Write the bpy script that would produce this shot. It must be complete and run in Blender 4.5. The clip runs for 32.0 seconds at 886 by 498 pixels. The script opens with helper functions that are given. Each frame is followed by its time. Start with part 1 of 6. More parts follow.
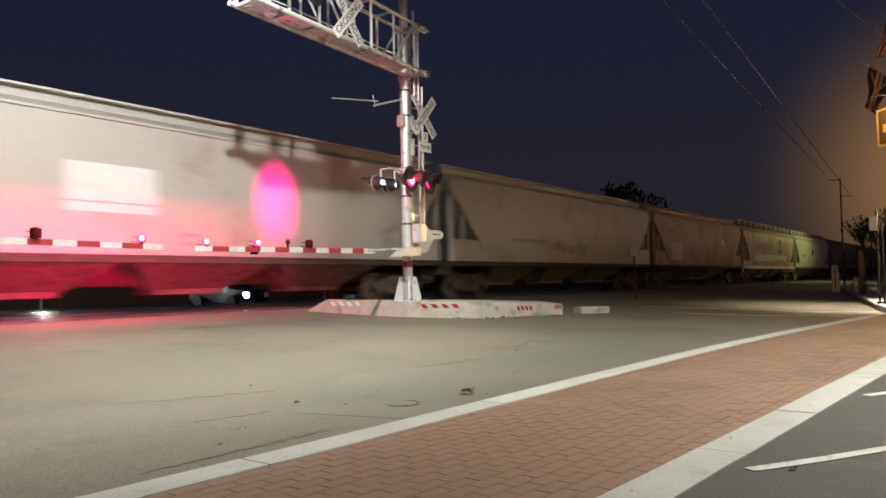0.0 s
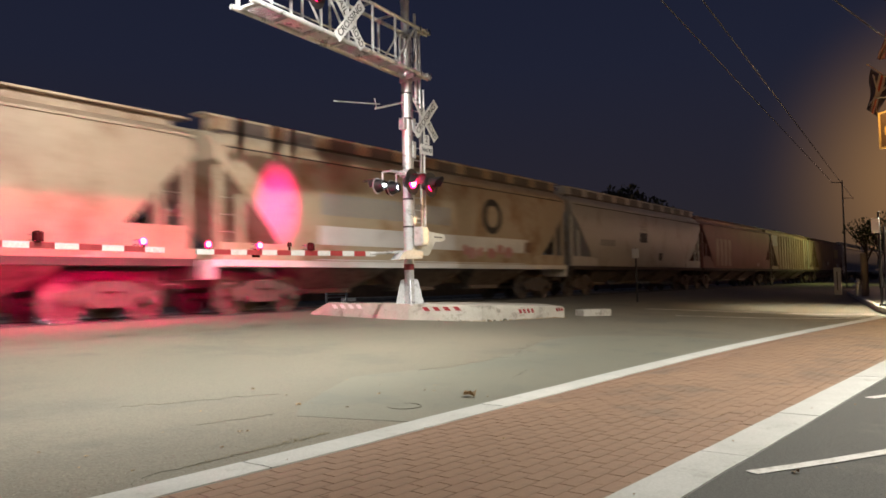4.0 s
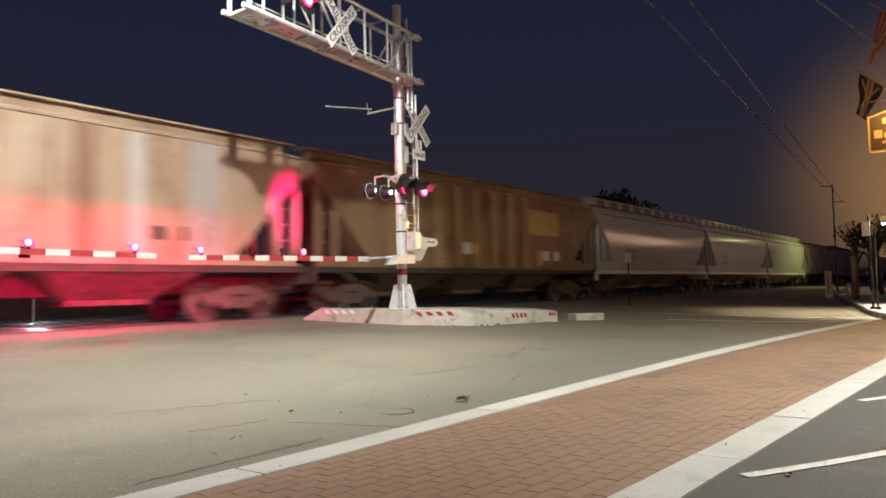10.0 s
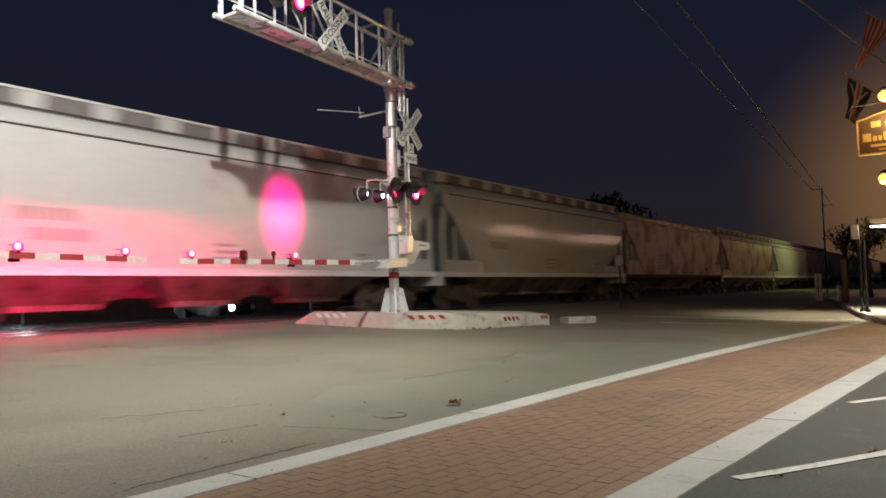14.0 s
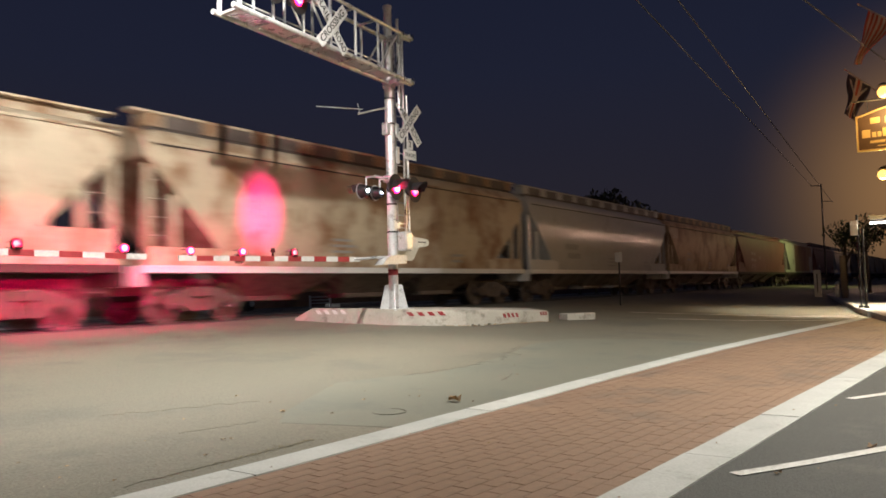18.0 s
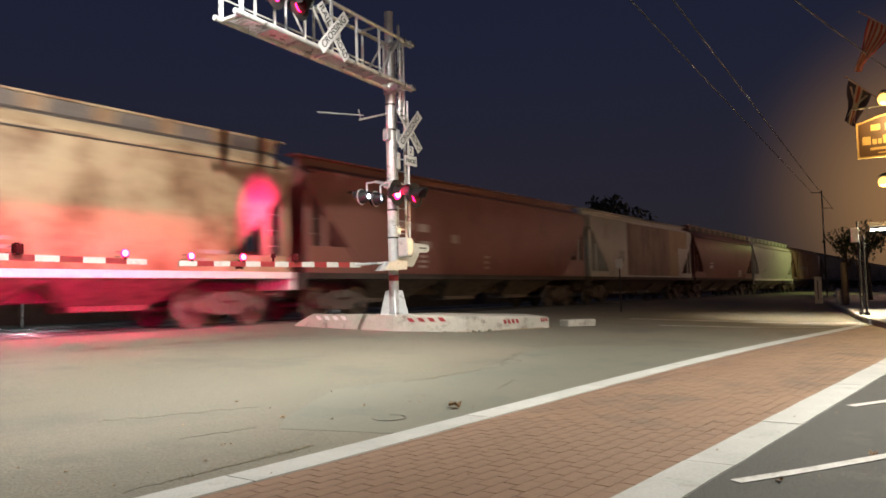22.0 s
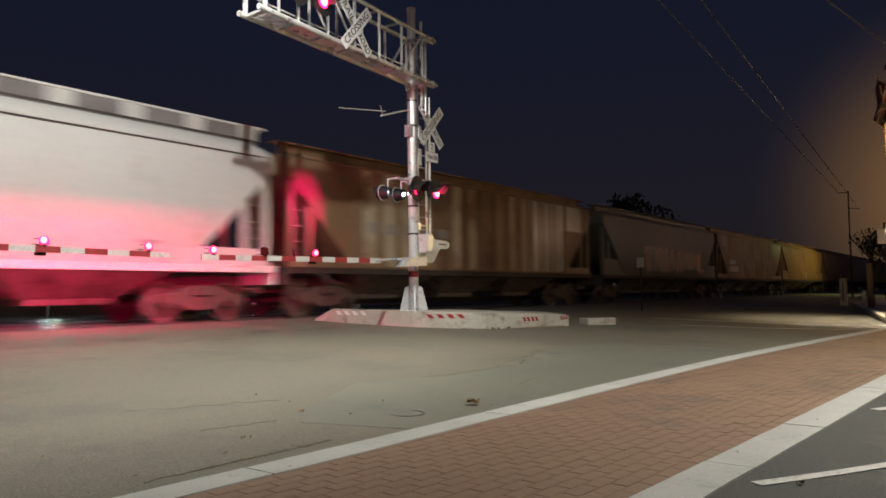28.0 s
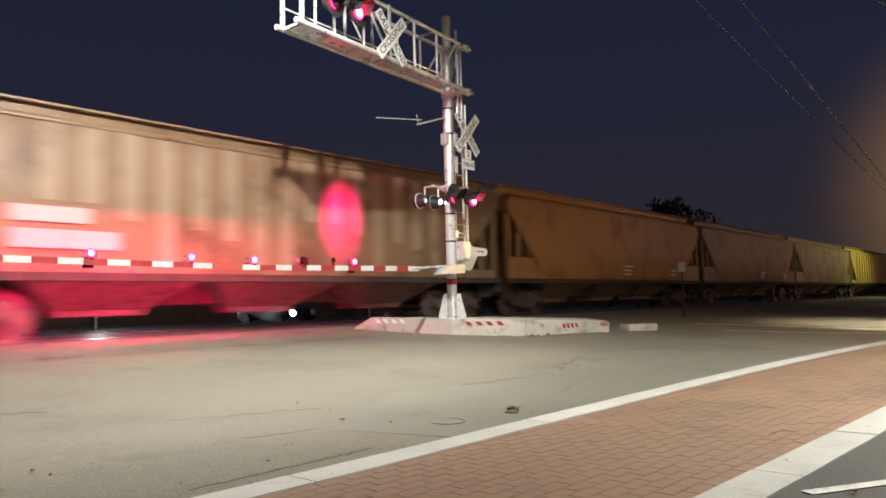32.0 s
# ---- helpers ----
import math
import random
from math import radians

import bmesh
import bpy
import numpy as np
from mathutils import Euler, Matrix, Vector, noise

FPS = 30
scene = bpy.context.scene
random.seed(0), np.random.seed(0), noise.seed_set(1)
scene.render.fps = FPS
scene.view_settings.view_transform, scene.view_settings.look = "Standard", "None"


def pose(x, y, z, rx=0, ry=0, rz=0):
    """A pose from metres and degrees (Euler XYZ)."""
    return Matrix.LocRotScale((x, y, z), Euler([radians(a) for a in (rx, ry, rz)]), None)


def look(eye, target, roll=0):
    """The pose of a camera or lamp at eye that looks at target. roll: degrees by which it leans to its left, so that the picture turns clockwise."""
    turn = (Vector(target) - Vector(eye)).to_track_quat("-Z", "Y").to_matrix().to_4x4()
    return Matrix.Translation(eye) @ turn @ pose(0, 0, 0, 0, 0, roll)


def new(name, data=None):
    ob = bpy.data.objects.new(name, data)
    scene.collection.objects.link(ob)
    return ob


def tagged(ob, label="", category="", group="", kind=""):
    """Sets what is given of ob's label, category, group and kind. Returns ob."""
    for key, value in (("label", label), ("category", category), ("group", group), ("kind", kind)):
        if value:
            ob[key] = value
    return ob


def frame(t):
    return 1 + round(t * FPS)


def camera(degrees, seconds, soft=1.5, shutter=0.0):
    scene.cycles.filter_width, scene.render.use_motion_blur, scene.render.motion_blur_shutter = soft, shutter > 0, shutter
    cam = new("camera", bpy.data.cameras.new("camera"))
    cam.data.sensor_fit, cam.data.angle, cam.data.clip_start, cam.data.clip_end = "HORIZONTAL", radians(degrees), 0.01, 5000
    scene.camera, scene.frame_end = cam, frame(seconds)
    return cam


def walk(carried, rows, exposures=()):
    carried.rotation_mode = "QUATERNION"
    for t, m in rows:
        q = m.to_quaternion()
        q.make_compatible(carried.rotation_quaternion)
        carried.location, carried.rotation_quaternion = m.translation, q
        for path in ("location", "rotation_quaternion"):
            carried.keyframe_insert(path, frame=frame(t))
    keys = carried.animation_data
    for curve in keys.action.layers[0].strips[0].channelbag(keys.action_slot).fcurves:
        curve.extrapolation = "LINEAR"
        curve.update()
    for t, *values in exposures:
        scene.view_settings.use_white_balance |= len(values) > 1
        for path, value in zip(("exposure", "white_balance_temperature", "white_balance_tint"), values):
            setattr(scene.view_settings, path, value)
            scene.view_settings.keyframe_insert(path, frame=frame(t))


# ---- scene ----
PATH = [
    (0.0, -53.50, 2.50, 1.10),
    (0.5, -53.41, 2.56, 1.12),
    (1.0, -53.35, 2.69, 1.08),
    (1.5, -53.41, 2.77, 1.00),
    (2.0, -53.32, 2.75, 1.03),
    (2.5, -53.46, 2.63, 1.17),
    (3.0, -53.43, 2.49, 1.37),
    (3.5, -53.41, 2.69, 1.19),
    (5.5, -53.33, 2.72, 1.12),
    (6.0, -53.45, 2.58, 1.21),
    (6.5, -53.38, 2.72, 1.16),
    (7.0, -53.29, 2.73, 1.06),
    (7.5, -53.26, 2.80, 1.14),
    (8.0, -53.30, 2.83, 1.04),
    (8.5, -53.40, 2.82, 1.30),
    (9.0, -53.74, 2.73, 1.37),
    (9.5, -53.89, 2.98, 1.39),
    (10.0, -53.92, 3.08, 1.39),
    (10.5, -53.91, 3.08, 1.30),
    (11.0, -53.94, 3.03, 1.26),
    (11.5, -53.95, 2.98, 1.35),
    (12.0, -54.22, 2.74, 1.59),
    (12.5, -54.67, 3.00, 1.38),
    (13.0, -54.50, 3.13, 1.84),
    (13.5, -54.42, 3.19, 1.66),
    (14.0, -54.54, 3.33, 1.49),
    (14.5, -54.41, 3.38, 1.58),
    (16.5, -54.43, 3.42, 1.39),
    (17.0, -54.37, 3.48, 1.42),
    (17.5, -54.43, 3.33, 1.37),
    (18.0, -54.59, 3.07, 1.56),
    (18.5, -54.53, 3.30, 1.45),
    (19.0, -54.47, 3.33, 1.46),
    (19.5, -54.52, 3.47, 1.31),
    (20.0, -54.43, 3.50, 1.36),
    (20.5, -54.46, 3.57, 1.28),
    (21.0, -54.50, 3.42, 1.43),
    (21.5, -54.61, 3.29, 1.51),
    (22.0, -54.56, 3.53, 1.42),
    (22.5, -54.51, 3.61, 1.35),
    (23.0, -54.47, 3.62, 1.30),
    (23.5, -54.59, 3.55, 1.32),
    (24.0, -54.68, 3.29, 1.51),
    (24.5, -54.60, 3.45, 1.43),
    (26.5, -54.64, 3.94, 1.34),
    (27.0, -54.63, 4.06, 1.92),
    (27.5, -52.68, 3.64, 1.15),
    (28.0, -53.04, 3.29, 0.67),
    (28.5, -51.97, 3.80, 1.47),
    (29.0, -50.58, 3.59, 1.65),
    (29.5, -50.40, 3.61, 1.92),
    (30.0, -50.25, 3.61, 1.67),
    (30.5, -49.98, 3.74, 1.28),
    (31.0, -50.05, 3.78, 1.24),
    (31.5, -50.13, 3.84, 1.12),
    (32.0, -50.06, 3.92, 1.29),
]
# The x axis runs along the railway, y from the crosswalk to the tracks, z up.
EYE = (0.0, 0.0, 1.02)
cam = camera(62.0, 32.0, soft=1.7, shutter=1.0)
EXPOSURES = [(0, 0.0), (1, 0.06), (2, 0.0), (3, 0.16), (6, 0.0), (7, -0.14), (8, 0.25), (9, 0.3), (10, 0.21), (11, 0.34), (12, 0.28), (13, -0.47), (14, -0.37), (17, 0.1), (18, 0.06), (19, -0.02), (20, -0.37), (21, -0.32), (22, 0.18), (23, 0.38), (24, 0.32), (27, 0.13), (28, -0.56), (29, 0.18), (30, 0.05), (31, 0.27), (32, 0.28)]
walk(cam, [(t, pose(*EYE, 90 + pitch, roll, yaw)) for t, yaw, pitch, roll in PATH], EXPOSURES)

# ---- sky and lights ----
world = bpy.data.worlds.new("night_sky")
scene.world = world
world.use_nodes = True
wn = world.node_tree
wn.nodes.clear()
w_out = wn.nodes.new("ShaderNodeOutputWorld")
w_bg = wn.nodes.new("ShaderNodeBackground")
w_ramp = wn.nodes.new("ShaderNodeValToRGB")
w_sep = wn.nodes.new("ShaderNodeSeparateXYZ")
w_tc = wn.nodes.new("ShaderNodeTexCoord")
wn.links.new(w_tc.outputs["Generated"], w_sep.inputs[0])
wn.links.new(w_sep.outputs["Z"], w_ramp.inputs[0])
# warm haze round the pavement lanterns, painted into the sky behind them
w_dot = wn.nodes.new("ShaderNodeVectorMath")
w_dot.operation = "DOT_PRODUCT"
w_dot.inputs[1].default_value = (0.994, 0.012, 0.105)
w_haze = wn.nodes.new("ShaderNodeMapRange")
w_haze.inputs["From Min"].default_value, w_haze.inputs["From Max"].default_value = 0.967, 1.0
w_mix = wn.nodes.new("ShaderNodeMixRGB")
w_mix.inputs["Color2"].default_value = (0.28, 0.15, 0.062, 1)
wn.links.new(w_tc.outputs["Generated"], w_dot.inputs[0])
wn.links.new(w_dot.outputs["Value"], w_haze.inputs["Value"])
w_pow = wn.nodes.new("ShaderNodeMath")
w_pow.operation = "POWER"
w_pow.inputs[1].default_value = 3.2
wn.links.new(w_haze.outputs[0], w_pow.inputs[0])
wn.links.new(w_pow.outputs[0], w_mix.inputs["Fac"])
wn.links.new(w_ramp.outputs[0], w_mix.inputs["Color1"])
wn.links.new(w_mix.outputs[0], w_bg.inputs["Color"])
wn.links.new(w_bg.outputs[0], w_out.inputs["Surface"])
w_ramp.color_ramp.elements[0].position = 0.0
w_ramp.color_ramp.elements[0].color = (0.020, 0.017, 0.019, 1)
w_ramp.color_ramp.elements[1].position = 0.55
w_ramp.color_ramp.elements[1].color = (0.0075, 0.0105, 0.027, 1)
w_mid = w_ramp.color_ramp.elements.new(0.12)
w_mid.color = (0.017, 0.0155, 0.024, 1)
w_high = w_ramp.color_ramp.elements.new(0.28)
w_high.color = (0.012, 0.014, 0.029, 1)
w_bg.inputs["Strength"].default_value = 1.0


def lamp(name, kind, m, power, colour, size=0.3, cone=120, blend=0.5, tall=1.0):
    data = bpy.data.lights.new(name, kind)
    data.energy, data.color = power, colour
    data.shadow_soft_size = size
    if kind == "SPOT":
        data.spot_size, data.spot_blend = radians(cone), blend
    ob = new(name, data)
    ob.matrix_world = m @ Matrix.Diagonal((1, tall, 1, 1))
    return ob


# a white street light over the road, above the view
lamp("street_and_fill_light", "SPOT", look((5.5, 7.1, 7.3), (4.4, 13.6, 1.4)), 4500, (1.0, 0.96, 0.9), 0.07, 162, 0.5)
# unseen fill lights added: warm from behind the camera, white over the crosswalk
lamp("street_and_fill_light", "POINT", pose(9.0, -10.0, 9.0), 800, (1.0, 0.78, 0.5), 1.5)
lamp("street_and_fill_light", "SPOT", look((9.0, -1.5, 9.0), (9.9, 2.0, 0)), 6600, (1.0, 0.95, 0.87), 0.8, 122, 0.9)
# warm lights along the pavement
lamp("pavement_light", "POINT", pose(22.3, 1.55, 5.52), 110, (1.0, 0.6, 0.24), 0.15)
lamp("pavement_light", "POINT", pose(24.79, 1.75, 3.6), 500, (1.0, 0.62, 0.24), 0.15)
lamp("pavement_light", "SPOT", look((24.79, 1.75, 3.55), (25.2, 2.4, 0)), 2200, (1.0, 0.92, 0.74), 0.15, 110, 0.5)
lamp("shop_light", "SPOT", look((27.5, 1.6, 3.0), (28.0, 2.6, 0)), 2200, (1.0, 0.93, 0.75), 0.2, 124, 0.6)
# floodlight beyond the tracks
lamp("flood_light", "SPOT", look((20.9, 44.5, 4.4), (24.0, 25.0, 0)), 1500, (0.92, 0.96, 1.0), 0.15, 110, 0.6)
# greenish light at the next crossing
lamp("far_street_light", "SPOT", look((80.0, 8.5, 7.5), (78.0, 14.6, 1.5)), 1400, (0.9, 1.0, 0.32), 0.2, 135, 1.0)


# ---- materials ----
def shader(name):
    m = bpy.data.materials.new(name)
    m.use_nodes = True
    t = m.node_tree
    return m, t, t.nodes["Principled BSDF"]


def node(t, kind, **values):
    n = t.nodes.new(kind)
    for k, v in values.items():
        n.inputs[k].default_value = v
    return n


def surface(name, a, b, rough=0.7, metal=0.0, scale=4.0, fine=60.0, bump=0.15, stretch=(1, 1, 1), c=None, wear=0.5, per_piece=0.0, coat=0.0, grain=0.55, low=0.45):
    """Two colours mixed by broad noise, a third one in worn patches, fine grain and relief."""
    m, t, p = shader(name)
    tc = t.nodes.new("ShaderNodeTexCoord")
    mp = t.nodes.new("ShaderNodeMapping")
    mp.inputs["Scale"].default_value = stretch
    t.links.new(tc.outputs["Object"], mp.inputs["Vector"])
    n1 = node(t, "ShaderNodeTexNoise", Scale=scale, Detail=6.0, Roughness=0.62)
    n2 = node(t, "ShaderNodeTexNoise", Scale=fine, Detail=4.0, Roughness=0.6)
    t.links.new(mp.outputs[0], n1.inputs["Vector"])
    t.links.new(tc.outputs["Object"], n2.inputs["Vector"])
    r1 = t.nodes.new("ShaderNodeValToRGB")
    r1.color_ramp.elements[0].position, r1.color_ramp.elements[1].position = 0.36, 0.64
    r1.color_ramp.elements[0].color, r1.color_ramp.elements[1].color = (*a, 1), (*b, 1)
    t.links.new(n1.outputs["Fac"], r1.inputs[0])
    last = r1.outputs[0]
    if c:
        n3 = node(t, "ShaderNodeTexNoise", Scale=scale * 2.3, Detail=8.0, Roughness=0.7)
        t.links.new(mp.outputs[0], n3.inputs["Vector"])
        r3 = t.nodes.new("ShaderNodeValToRGB")
        r3.color_ramp.elements[0].position, r3.color_ramp.elements[1].position = 0.62 - 0.22 * wear, 0.74 - 0.2 * wear
        t.links.new(n3.outputs["Fac"], r3.inputs[0])
        mx = t.nodes.new("ShaderNodeMixRGB")
        mx.inputs["Color2"].default_value = (*c, 1)
        t.links.new(r3.outputs[0], mx.inputs["Fac"])
        t.links.new(last, mx.inputs["Color1"])
        last = mx.outputs[0]
    gr = t.nodes.new("ShaderNodeMixRGB")
    gr.blend_type = "MULTIPLY"
    gr.inputs["Fac"].default_value = grain
    g2 = t.nodes.new("ShaderNodeValToRGB")
    g2.color_ramp.elements[0].position, g2.color_ramp.elements[1].position = 0.25, 0.7
    g2.color_ramp.elements[0].color = (low, low, low, 1)
    t.links.new(n2.outputs["Fac"], g2.inputs[0])
    t.links.new(last, gr.inputs["Color1"])
    t.links.new(g2.outputs[0], gr.inputs["Color2"])
    last = gr.outputs[0]
    if per_piece:
        oi = t.nodes.new("ShaderNodeObjectInfo")
        ge = t.nodes.new("ShaderNodeNewGeometry")
        ad = t.nodes.new("ShaderNodeMath")
        ad.operation = "ADD"
        fr = t.nodes.new("ShaderNodeMath")
        fr.operation = "FRACT"
        t.links.new(oi.outputs["Random"], ad.inputs[0])
        t.links.new(ge.outputs["Random Per Island"], ad.inputs[1])
        t.links.new(ad.outputs[0], fr.inputs[0])
        mr = node(t, "ShaderNodeMapRange")
        mr.inputs["To Min"].default_value, mr.inputs["To Max"].default_value = 1 - per_piece, 1 + per_piece
        t.links.new(fr.outputs[0], mr.inputs["Value"])
        hs = t.nodes.new("ShaderNodeHueSaturation")
        t.links.new(mr.outputs[0], hs.inputs["Value"])
        t.links.new(last, hs.inputs["Color"])
        last = hs.outputs[0]
    t.links.new(last, p.inputs["Base Color"])
    rr = node(t, "ShaderNodeMapRange")
    rr.inputs["To Min"].default_value, rr.inputs["To Max"].default_value = max(0.05, rough - 0.12), min(1, rough + 0.12)
    t.links.new(n1.outputs["Fac"], rr.inputs["Value"])
    t.links.new(rr.outputs[0], p.inputs["Roughness"])
    p.inputs["Metallic"].default_value = metal
    p.inputs["Coat Weight"].default_value = coat
    bp = node(t, "ShaderNodeBump", Strength=bump, Distance=0.01)
    t.links.new(n2.outputs["Fac"], bp.inputs["Height"])
    t.links.new(bp.outputs[0], p.inputs["Normal"])
    return m


def glow(name, colour, strength):
    m, t, p = shader(name)
    p.inputs["Base Color"].default_value = (*[min(0.8, x) for x in colour], 1)
    p.inputs["Emission Color"].default_value = (*colour, 1)
    p.inputs["Emission Strength"].default_value = strength
    return m


def paint(name, base, dirt, amount=0.5, rough=0.45):
    """Railway car paint: streaks that run down, blotches of rust and dust."""
    return surface(name, base, tuple(x * 0.82 + d * 0.18 for x, d in zip(base, dirt)), rough, 0, 0.32, 7.0, 0.03, (1.0, 1.0, 0.75), dirt, amount, grain=0.22)


